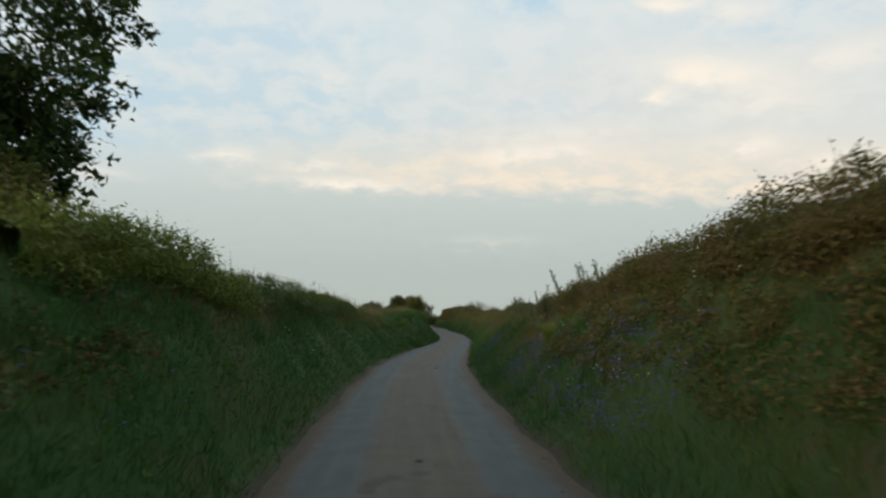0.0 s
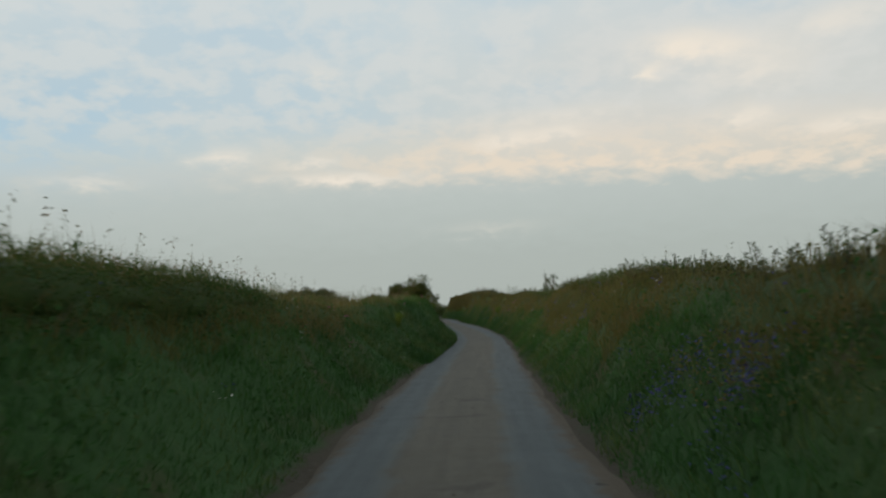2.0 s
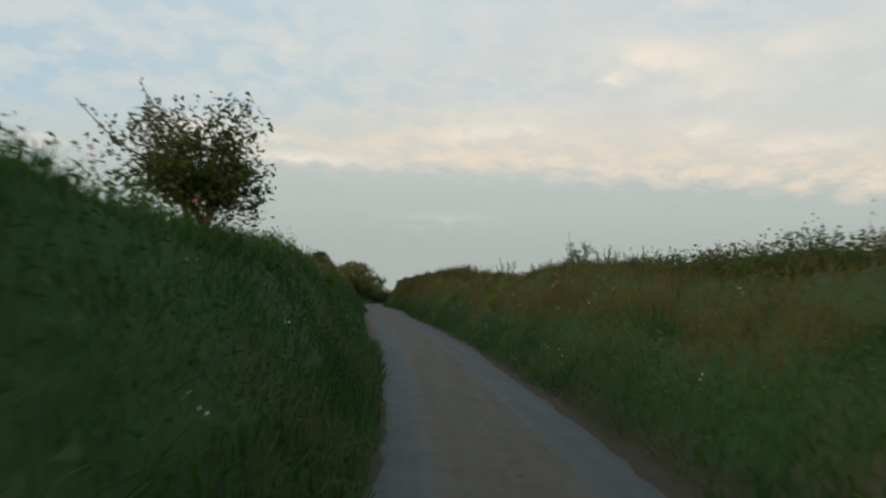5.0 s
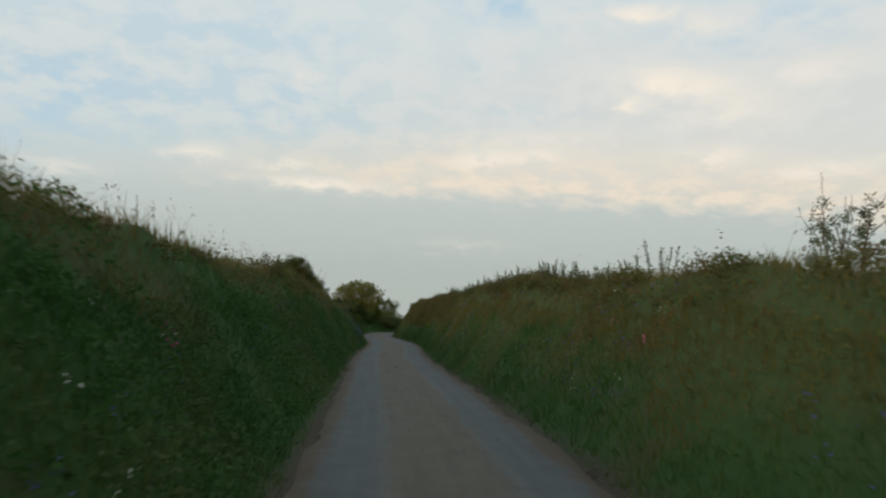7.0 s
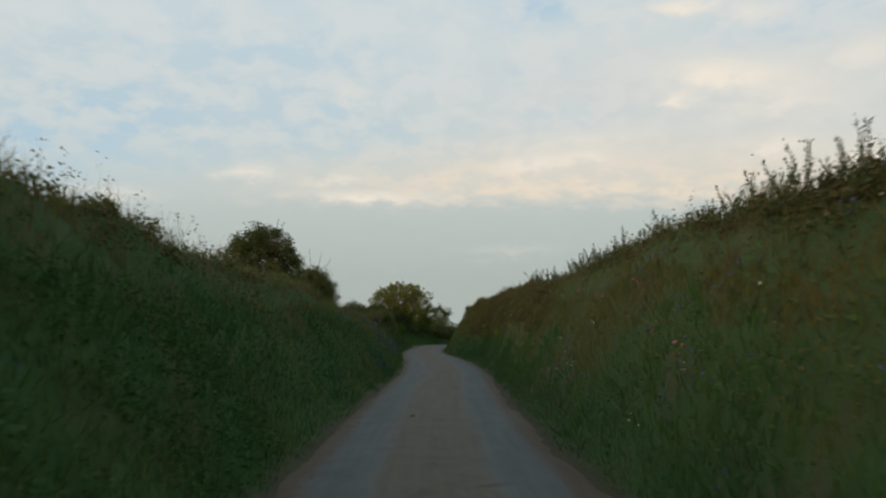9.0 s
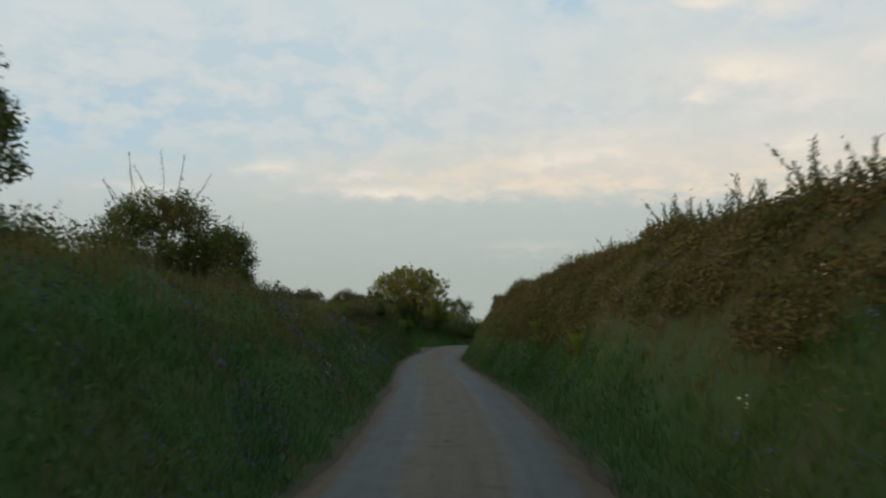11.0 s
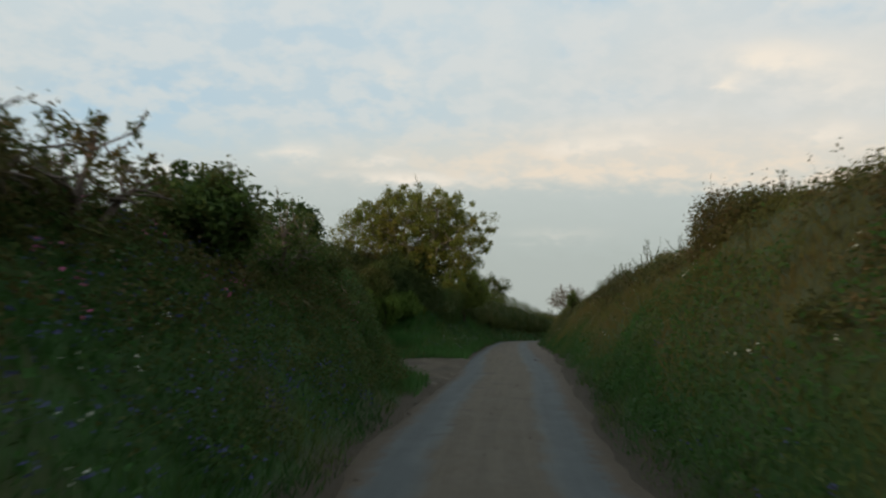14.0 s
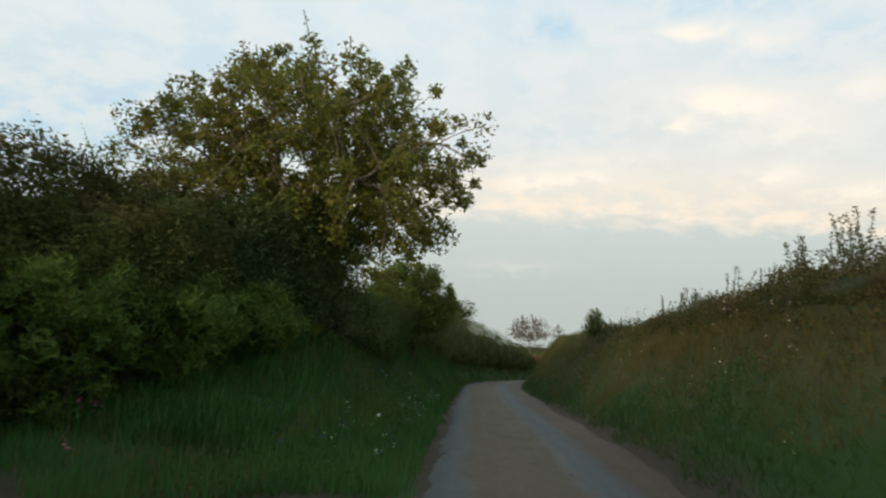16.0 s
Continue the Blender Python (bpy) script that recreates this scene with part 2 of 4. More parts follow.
def lane_coord(tree):
    node = tree.nodes.new("ShaderNodeUVMap")
    node.uv_map = "lane"
    split = tree.nodes.new("ShaderNodeSeparateXYZ")
    tree.links.new(node.outputs[0], split.inputs[0])
    return split.outputs[0], split.outputs[1]


def asphalt_material():
    """Worn tarmac: two smooth grey wheel tracks, a dusty brown middle and soil washed in along the edges."""
    mat, tree = material("worn_asphalt")
    where, each = place(tree)
    across, along = lane_coord(tree)
    wander = maths(tree, "MULTIPLY_ADD", noised(tree, where, 0.5, 3), 0.2, -0.10)
    u = maths(tree, "ADD", across, maths(tree, "MULTIPLY_ADD", between(tree, along, 40.0, 45.5), 0.34, wander))   # the tracks swing wide round the bend
    side = maths(tree, "ABSOLUTE", maths(tree, "ADD", u, 0.02))
    grit = noised(tree, where, 140, 3, 0.7)
    blotch = noised(tree, where, 2.2, 6, 0.65)
    base = mixed(tree, grit, (0.058, 0.067, 0.069), (0.102, 0.114, 0.116))
    base = mixed(tree, ramp(tree, blotch, [(0.36, (0, 0, 0)), (0.66, (1, 1, 1))]), base, (0.074, 0.084, 0.085))
    dust = mixed(tree, noised(tree, where, 9, 6, 0.7), (0.063, 0.050, 0.033), (0.134, 0.107, 0.071))
    ridge = maths(tree, "ADD", side, maths(tree, "MULTIPLY_ADD", noised(tree, where, 1.6, 6, 0.72), 0.42, -0.21))
    dusty = maths(tree, "MULTIPLY_ADD", between(tree, along, 14.0, 40.0), 0.22, 0.72)   # more soil is carried on to the tarmac near the pull-in
    middle = maths(tree, "MULTIPLY", ramp(tree, ridge, [(0.42, (1, 1, 1)), (0.56, (0, 0, 0))]), dusty)
    colour = mixed(tree, middle, base, dust)
    seam = maths(tree, "MULTIPLY", ramp(tree, ridge, [(0.44, (0, 0, 0)), (0.50, (1, 1, 1)), (0.56, (1, 1, 1)), (0.64, (0, 0, 0))]), noised(tree, where, 0.8, 3, 0.6))
    colour = mixed(tree, maths(tree, "MULTIPLY", seam, 0.45), colour, (0.128, 0.126, 0.112))   # pale grit swept to the edges of the tracks
    rim = maths(tree, "SUBTRACT", side, maths(tree, "MULTIPLY_ADD", between(tree, along, 14.0, 27.0), -0.14, 0.0))
    edge = between(tree, maths(tree, "ADD", rim, maths(tree, "MULTIPLY_ADD", noised(tree, where, 4, 5, 0.7), 0.5, -0.25)), 0.98, 1.14)
    soil = mixed(tree, noised(tree, where, 14, 5, 0.7), (0.050, 0.038, 0.026), (0.108, 0.082, 0.056))
    colour = mixed(tree, edge, colour, soil)
    spots = maths(tree, "MULTIPLY", ramp(tree, noised(tree, where, 1.9, 2, 0.4, 0.6), [(0.64, (0, 0, 0)), (0.72, (1, 1, 1))]), ramp(tree, side, [(0.5, (1, 1, 1)), (0.7, (0, 0, 0))]))
    colour = mixed(tree, maths(tree, "MULTIPLY", spots, 0.6), colour, (0.050, 0.042, 0.034))
    streak = tree.nodes.new("ShaderNodeCombineXYZ")   # faint long wheel marks
    tree.links.new(maths(tree, "MULTIPLY", across, 7.0), streak.inputs[0])
    tree.links.new(maths(tree, "MULTIPLY", along, 0.25), streak.inputs[1])
    marks = ramp(tree, noised(tree, streak.outputs[0], 1.0, 4, 0.6), [(0.38, (0.88, 0.88, 0.88)), (0.64, (1.06, 1.06, 1.06))])
    colour = mixed(tree, 1.0, colour, marks, "MULTIPLY")
    rough = maths(tree, "MULTIPLY_ADD", blotch, 0.25, 0.62)
    height = maths(tree, "ADD", grit, maths(tree, "MULTIPLY", noised(tree, where, 25, 4), 0.8))
    finish(tree, colour, rough, height, 0.35, 0.012, spec=0.22)
    return mat


def earth_material():
    """Turf and soil under the grass; bare brown soil beside the tarmac, pasture on the fields."""
    mat, tree = material("turf_and_soil")
    where, each = place(tree)
    across, along = lane_coord(tree)
    side = maths(tree, "ADD", maths(tree, "ABSOLUTE", across), maths(tree, "MULTIPLY_ADD", noised(tree, where, 1.7, 5, 0.65), 0.5, -0.25))
    turf = mixed(tree, noised(tree, where, 6, 6, 0.7), (0.018, 0.056, 0.012), (0.038, 0.090, 0.020))
    brown = ramp(tree, noised(tree, where, 0.8, 5, 0.65), [(0.50, (0, 0, 0)), (0.68, (1, 1, 1))])
    dry = between(tree, maths(tree, "ADD", across, maths(tree, "MULTIPLY_ADD", noised(tree, where, 0.9, 5, 0.65), 0.8, -0.4)), 1.75, 2.15)   # the olive upper right bank, with some of its sunlight put into the colour
    turf = mixed(tree, maths(tree, "MAXIMUM", brown, maths(tree, "MULTIPLY", dry, maths(tree, "MULTIPLY_ADD", between(tree, along, 22.0, 30.0), 0.4, 0.35))), turf, (0.066, 0.062, 0.026))
    litter = mixed(tree, noised(tree, where, 7, 7, 0.75), (0.032, 0.032, 0.013), (0.086, 0.072, 0.032))   # dead leaves under the bramble
    stretch = maths(tree, "MULTIPLY", between(tree, along, 2.0, 6.0), between(tree, along, 31.0, 26.0))
    face = between(tree, maths(tree, "ADD", across, maths(tree, "MULTIPLY_ADD", noised(tree, where, 1.2, 5, 0.65), 0.5, -0.25)), 2.15, 2.45)
    turf = mixed(tree, maths(tree, "MULTIPLY", stretch, face), turf, litter)
    soil = mixed(tree, noised(tree, where, 12, 6, 0.7), (0.032, 0.026, 0.018), (0.082, 0.066, 0.045))
    shoulder = maths(tree, "MULTIPLY", maths(tree, "MULTIPLY", between(tree, along, 30.0, 38.0), between(tree, along, 62.0, 54.0)), -0.05)   # trodden wider round the bend
    colour = mixed(tree, between(tree, maths(tree, "ADD", side, shoulder), 1.52, 1.30), turf, soil)
    trodden = maths(tree, "MULTIPLY", between(tree, across, -1.0, -1.3), between(tree, across, -7.8, -7.0))
    trodden = maths(tree, "MULTIPLY", trodden, maths(tree, "MULTIPLY", between(tree, along, 35.5, 38.5), between(tree, along, 44.6, 44.0)))
    colour = mixed(tree, trodden, colour, soil)   # bare earth round the pull-in
    field = mixed(tree, ramp(tree, noised(tree, where, 0.06, 8, 0.68), [(0.36, (0, 0, 0)), (0.64, (1, 1, 1))]), (0.045, 0.080, 0.024), (0.092, 0.108, 0.040))
    field = mixed(tree, maths(tree, "MULTIPLY", noised(tree, where, 1.4, 8, 0.75), 0.7), field, (0.050, 0.072, 0.024))
    colour = mixed(tree, maths(tree, "SUBTRACT", between(tree, side, 4.4, 6.0), trodden, clamp=True), colour, field)
    finish(tree, colour, 0.95, noised(tree, where, 9, 8, 0.7), 0.8, 0.06)
    return mat


def gravel_material():
    mat, tree = material("dusty_gravel")
    where, each = place(tree)
    fine = noised(tree, where, 30, 6, 0.75)
    colour = mixed(tree, fine, (0.046, 0.036, 0.025), (0.122, 0.096, 0.066))
    colour = mixed(tree, ramp(tree, noised(tree, where, 1.3, 5, 0.65), [(0.44, (0, 0, 0)), (0.60, (1, 1, 1))]), colour, (0.054, 0.044, 0.031))
    pale = ramp(tree, noised(tree, where, 3.5, 6, 0.75), [(0.54, (0, 0, 0)), (0.66, (1, 1, 1))])
    colour = mixed(tree, maths(tree, "MULTIPLY", pale, 0.8), colour, (0.165, 0.148, 0.118))   # bare stony patches
    finish(tree, colour, 0.95, fine, 0.6, 0.02)
    return mat


ASPHALT, EARTH, GRAVEL = asphalt_material(), earth_material(), gravel_material()

# ---- the lane: plan and heights ----
LANE_Y = [-140, -110, -82, -76, -70, -62, -56, -50, -44, -40, -36, -32, -27, -15, -8, -2, 3, 8, 14, 18, 24, 30, 36, 41, 44, 48, 54, 60, 66, 72, 80, 90, 120, 200]
LANE_X = [-4.5, -4.3, -4.15, -4.12, -4.08, -3.8, -3.1, -2.42, -1.66, -1.15, -0.88, -0.72, -0.50, -0.31, -0.35, -0.30, -0.05, 0.24, 0.14, 0, -0.38, -0.5, -0.05, 0.42, 0.75, 1.05, 1.4, 1.9, 2.4, 3.0, 4.7, 8.2, 20, 50]
LEFT_Y = [-140, -84, -76, -72, -66, -61, -57, -53, -48, -42, -36, -28, -20, -14, -10, -6, 0, 4, 10, 14, 20, 25, 29, 34, 46, 54, 64, 75, 85, 110]
LEFT_Z = [2.0, 2.0, 1.90, 1.85, 1.76, 1.70, 1.60, 1.42, 1.45, 1.64, 1.77, 1.92, 1.95, 2.08, 2.25, 2.30, 2.2, 1.95, 1.85, 1.80, 1.68, 1.78, 1.9, 1.86, 1.95, 1.85, 1.7, 1.3, 0.6, 0.4]
RIGHT_Y = [-140, -82, -76, -72, -68, -62, -54, -48, -42, -36, -30, -24, -20, -16, -12, -6, 0, 5, 9, 13, 18, 22, 26, 30, 34, 38, 42, 46, 50, 54, 64, 80, 110]
RIGHT_Z = [2.1, 2.1, 2.05, 1.85, 1.65, 1.55, 1.58, 1.68, 1.63, 1.60, 1.75, 1.87, 1.88, 1.98, 2.2, 2.42, 2.5, 2.34, 2.60, 2.74, 2.70, 2.50, 2.36, 2.35, 2.38, 2.24, 2.2, 2.03, 1.9, 1.72, 1.6, 1.5, 1.4]
WIDTH_Y = [-85, -64, -56, -48, -40, -33, -28, -20, 14, 20, 27, 62, 75]
WIDTH = [1.27, 1.27, 1.2, 1.10, 1.0, 1.05, 1.16, 1.27, 1.27, 1.19, 1.13, 1.13, 1.2]   # from the middle to the edge of the tarmac
FIELD = 1.35
_Y = np.arange(-140, 200, 0.5)


def _smooth(ys, zs, width):
    kernel = np.exp(-0.5 * (np.arange(-20, 21) * 0.5 / width) ** 2)
    line = np.interp(_Y, ys, zs)
    return np.convolve(np.pad(line, 20, mode="edge"), kernel / kernel.sum(), mode="valid")


_CENTRE, _LEFT, _RIGHT = _smooth(LANE_Y, LANE_X, 2.5), _smooth(LEFT_Y, LEFT_Z, 1.0), _smooth(RIGHT_Y, RIGHT_Z, 1.0)


def centre(y):
    return np.interp(y, _Y, _CENTRE)


def crest(y, side):
    return np.interp(y, _Y, _LEFT if side < 0 else _RIGHT)


def squeeze(off, y):
    """How far the foot of the bank moves in where the lane is narrow."""
    return (1.30 - np.interp(y, WIDTH_Y, WIDTH)) * np.clip(3.05 - np.abs(off), 0, 1) * (np.abs(off) > 0.9)


def lattice(ix, iy, seed):
    h = (ix.astype(np.int64) * 374761393 + iy.astype(np.int64) * 668265263 + seed * 1442695041) & 0x7FFFFFFF
    h = ((h ^ (h >> 13)) * 1274126177) & 0x7FFFFFFF
    return ((h ^ (h >> 16)) & 0xFFFF) / 65535.0


def rumple(x, y, seed=0):
    """Smooth noise from -1 to 1 on the plan, for whole arrays."""
    x, y = np.asarray(x, float), np.asarray(y, float)
    ix, iy = np.floor(x), np.floor(y)
    fx, fy = x - ix, y - iy
    fx, fy = fx * fx * (3 - 2 * fx), fy * fy * (3 - 2 * fy)
    a, b = lattice(ix, iy, seed), lattice(ix + 1, iy, seed)
    c, d = lattice(ix, iy + 1, seed), lattice(ix + 1, iy + 1, seed)
    return 2 * ((a * (1 - fx) + b * fx) * (1 - fy) + (c * (1 - fx) + d * fx) * fy) - 1


def drop(y):
    """How far the lane runs downhill past the pull-in."""
    return 0.67 * np.clip((y - 46) / 26, 0, 2) ** 1.15


BANK_OFF = [0, 1.25, 1.40, 1.60, 1.85, 2.15, 2.5, 2.8, 3.05, 3.6, 5.0, 8.0]
BANK_RISE = [-0.02, -0.02, 0.00, 0.05, 0.20, 0.42, 0.68, 0.88, 1.0, 0.99, 0.9, 0.0]


PULL_IN_Y, PULL_IN_REACH = [36.5, 37.8, 39.4, 41.0, 42.5, 44.0], [1.3, 1.75, 2.45, 3.9, 5.2, 6.6]   # how far it reaches from the lane's middle


def pull_in(off, y):
    """Where the gravel pull-in lies: 1 inside it. It widens along the lane and ends square."""
    reach = np.interp(y, PULL_IN_Y, PULL_IN_REACH) + 0.25 * rumple(y * 0.9, off * 0.5, 36)
    return np.clip((reach + off) / 0.9, 0, 1) * np.clip((44.05 + 0.35 * rumple(off * 0.9, y * 0, 37) + 0.22 * rumple(off * 3, y * 0, 39) - y) / 0.5, 0, 1) * (y > 35.2) * (off < 0)


def cut_away(off, y):
    """How far the bank is lowered round the pull-in."""
    reach = np.interp(y, PULL_IN_Y, PULL_IN_REACH) + 0.9
    bank = np.clip((reach + off) / 1.0, 0, 1) * np.clip((48.0 - y) / 3.9, 0, 1) ** 0.8 * np.clip((y - 34.0) / 2, 0, 1)
    return bank * (off < 0) * np.clip((np.abs(off) - 1.25) / 0.25, 0, 1)


def height(off, y):
    off, y = np.asarray(off, float), np.asarray(y, float)
    side = np.abs(off) + 0.12 * rumple(y * 0.6, np.sign(off) * 3 + off * 0.3, 3) * np.clip(np.abs(off) - 1.35, 0, 1) + squeeze(off, y)
    wide = np.clip((y - 41) / 2.5, 0, 1) * np.clip((58 - y) / 5, 0, 1) * (off < 0)   # a broad verge past the pull-in
    side = np.where(side > 1.4, 1.4 + (side - 1.4) * (1 - 0.42 * wide), side)
    steep = np.interp(y, [-49, -44, -33, -29], [0, 1, 1, 0]) * (off < 0)   # the inside of the bend stands steeper
    side = np.where(side > 1.35, 1.35 + (side - 1.35) * (1 + 0.45 * steep * np.clip(3.6 - side, 0, 1)), side)
    rise = np.interp(side, BANK_OFF, BANK_RISE)
    top = np.where(off < 0, crest(y, -1), crest(y, 1)) + 0.10 * rumple(y * 0.35, off * 0.3, 7)
    z = rise * top - drop(y) * np.clip(1 - rise, 0, 1)
    field = FIELD - 0.75 * np.clip((y - 54) / 12, 0, 1) - 0.017 * np.clip(y - 100, 0, None)   # the fields fall away past the bend
    z = np.where(side > 3.6, field + (top * 0.98 - field) * np.clip((9.0 - side) / 5.4, 0, 1), z)
    tangle = np.clip((y - 2) / 3, 0, 1) * np.clip((30 - y) / 4, 0, 1) * np.clip((off - 1.9) / 0.4, 0, 1) + np.clip((-66 - y) / 3, 0, 1) * np.clip((off - 1.9) / 0.4, 0, 1)
    lumps = 0.07 * rumple(y * 1.6, off * 1.6, 11) + 0.04 * rumple(y * 4, off * 4, 12)
    lumps = lumps + tangle * (0.13 * rumple(y * 1.9, off * 2.3, 14) + 0.06 * rumple(y * 3.7, off * 4.1, 15))   # heaped bramble
    z = z + lumps * np.clip((side - 1.45) / 0.6, 0, 1)
    cut = cut_away(off, y)
    z = z * (1 - cut) + 0.02 * cut
    far = np.clip((np.abs(y - 30) - 130) / 20, 0, 1)
    return z * (1 - far) + field * far


def ground_point(off, y):
    return np.stack([centre(y) + off, y, height(off, y)], -1)


def mesh_of(name, verts, faces):
    """A mesh from whole arrays; all its faces have the same number of corners."""
    me = bpy.data.meshes.new(name)
    verts, faces = np.asarray(verts, np.float32), np.asarray(faces, np.int32)
    me.vertices.add(len(verts))
    me.vertices.foreach_set("co", verts.ravel())
    me.loops.add(faces.size)
    me.loops.foreach_set("vertex_index", faces.ravel())
    me.polygons.add(len(faces))
    me.polygons.foreach_set("loop_start", np.arange(0, faces.size, faces.shape[1], dtype=np.int32))
    me.update(calc_edges=True)
    return me


def part(name, me, mat, parent=None, label="", smooth=False):
    ob = new(name, me)
    if mat is not None and not me.materials:
        me.materials.append(mat)
    if smooth:
        me.polygons.foreach_set("use_smooth", np.ones(len(me.polygons), bool))
    if parent is not None:
        ob.parent = parent
    return tagged(ob, label)


def sheet(name, off, ys, z_of, mat, smooth=True):
    """A sheet over rows of offsets from the lane's middle, with those offsets as its lane coordinates."""
    o, y = np.meshgrid(off, ys)
    verts = np.stack([centre(y) + o, y, z_of(o, y)], -1).reshape(-1, 3)
    n, m = len(ys), len(off)
    i = (np.arange(n - 1)[:, None] * m + np.arange(m - 1)).ravel()
    faces = np.stack([i, i + 1, i + m + 1, i + m], -1)
    me = mesh_of(name, verts, faces)
    uv = me.uv_layers.new(name="lane")
    flat = np.stack([o.ravel(), y.ravel()], -1)[faces.ravel()].astype(np.float32)
    uv.data.foreach_set("uv", flat.ravel())
    return part(name, me, mat, smooth=smooth)


near = np.concatenate([np.arange(1.2, 4.2, 0.14), [4.6, 5.2, 6.0, 7.0, 8.2, 9.6, 12, 20, 40, 90, 200, 500, 1500]])
offsets = np.concatenate([-near[::-1][:13], -np.arange(9.4, 4.2, -0.2), -near[::-1][-22:], [-0.6, 0, 0.6], near])
offsets = np.unique(np.round(offsets, 3))
rows = np.concatenate([[-1500, -700, -350, -200, -160], np.arange(-140, -96, 2.0), np.arange(-96, 80, 0.25), np.arange(80, 172, 2.0), [180, 200, 300, 600, 1200, 2500]])
tagged(sheet("ground", offsets, rows, height, EARTH), "rough turf banks and soil sunk beside the lane, pasture behind", "ground", kind="structure")

road_off = np.linspace(-1, 1, 25)


def road_height(o, y):
    return -drop(y) + 0.028 - 0.022 * (o / 1.3) ** 2 + 0.010 * rumple(y * 0.5, o * 1.5, 21) + 0.004 * rumple(y * 3, o * 5, 22)


def build_road():
    ys = np.arange(-120, 140, 0.35)
    o, y = np.meshgrid(road_off, ys)
    half = np.interp(y, WIDTH_Y, WIDTH) + 0.02 + 0.07 * rumple(y * 0.9, np.sign(o) * 5, 31) + 0.05 * rumple(y * 3.3, np.sign(o) * 5, 32)
    o = o * half
    verts = np.stack([centre(y) + o, y, road_height(o, y) - 0.03 * (np.abs(o) > half * 0.99)], -1).reshape(-1, 3)
    n, m = o.shape
    i = (np.arange(n - 1)[:, None] * m + np.arange(m - 1)).ravel()
    faces = np.stack([i, i + 1, i + m + 1, i + m], -1)
    me = mesh_of("road", verts, faces)
    uv = me.uv_layers.new(name="lane")
    uv.data.foreach_set("uv", np.stack([o.ravel(), y.ravel()], -1)[faces.ravel()].astype(np.float32).ravel())
    tagged(part("road", me, ASPHALT, smooth=True), "narrow worn grey tarmac lane with dusty brown middle", "road", kind="structure")


build_road()

# ---- grass, weeds and flowers ----
rng = np.random.default_rng(5)


def turned(n, spread=1.0):
    """Unit vectors round the upright, and how far each leans."""
    a = rng.uniform(0, 2 * np.pi, n)
    return np.stack([np.cos(a), np.sin(a), np.zeros(n)], -1)


def blades(root, length, width, lean, bow):
    """Bent blades of two faces each, from arrays of roots and sizes."""
    n = len(root)
    way, across = turned(n), turned(n)
    up = np.array([0, 0, 1.0])
    mid = root + up * (length * 0.6)[:, None] + way * (length * lean * 0.5)[:, None]
    tip = root + up * (length * (1 - bow * 0.5))[:, None] + way * (length * (lean + bow))[:, None]
    w = across * (width / 2)[:, None]
    verts = np.stack([root - w, root + w, mid + w * 0.8, mid - w * 0.8, tip + w * 0.15, tip - w * 0.15], 1).reshape(-1, 3)
    i = np.arange(n)[:, None] * 6
    faces = np.concatenate([i + [0, 1, 2], i + [0, 2, 3], i + [3, 2, 4]])
    return verts, faces


def leaves(at, size, droop=0.4, shape=0.62):
    """Small pointed leaves at the given places, facing every way."""
    n = len(at)
    way = turned(n)
    way[:, 2] = rng.normal(-droop * 0.3, 0.55, n)
    way /= np.linalg.norm(way, axis=1)[:, None]
    side = np.cross(way, turned(n) + np.array([0, 0, 1.0]) * rng.normal(0.9, 0.6, n)[:, None])
    side /= np.linalg.norm(side, axis=1)[:, None] + 1e-9
    s = np.asarray(size)[:, None] if np.ndim(size) else np.full((n, 1), size)
    verts = np.stack([at - side * s * shape * 0.55, at + side * s * shape * 0.55, at + way * s * 1.1], 1)
    return verts.reshape(-1, 3), np.arange(n)[:, None] * 3 + [0, 1, 2]


def bank_spots(n, low, high, side, y0=-92, y1=74, power=1.0):
    """Random spots on one bank between two offsets, none in the pull-in."""
    y = rng.uniform(y0, y1, n)
    off = side * (low + (high - low) * rng.uniform(0, 1, n) ** power)
    off = off - side * squeeze(off, y)
    keep = pull_in(off, y) < 0.35 * rng.random(n) ** 0.5
    return off[keep], y[keep]


def stuff(name, pieces, mat, label, category):
    count, verts, faces = 0, [], []
    for v, f in pieces:
        verts.append(v), faces.append(f + count)
        count += len(v)
    return tagged(part(name, mesh_of(name, np.concatenate(verts), np.concatenate(faces)), mat), label, category, kind="stuff")


def clumped(off, y, seed, scale=0.8, cut=-0.2):
    keep = rumple(y * scale, off * scale + seed, seed) + 0.5 * rumple(y * scale * 3, off * scale * 3, seed + 1) > cut
    return off[keep], y[keep]


def strips(root, length, width, lean):
    """Straight thin pointed blades of one face each."""
    n = len(root)
    tip = root + np.array([0, 0, 1.0]) * length[:, None] + turned(n) * (length * lean)[:, None]
    w = turned(n) * (width * 0.62)
    return np.stack([root - w, root + w, tip], 1).reshape(-1, 3), np.arange(n)[:, None] * 3 + [0, 1, 2]


def upper(off, y, level):
    """Which spots lie on the drier upper part of the bank, its border wavering."""
    return np.abs(off) + 0.35 * rumple(y * 0.5, off * 0.5, 45) + 0.2 * rumple(y * 2, off * 2, 46) > level


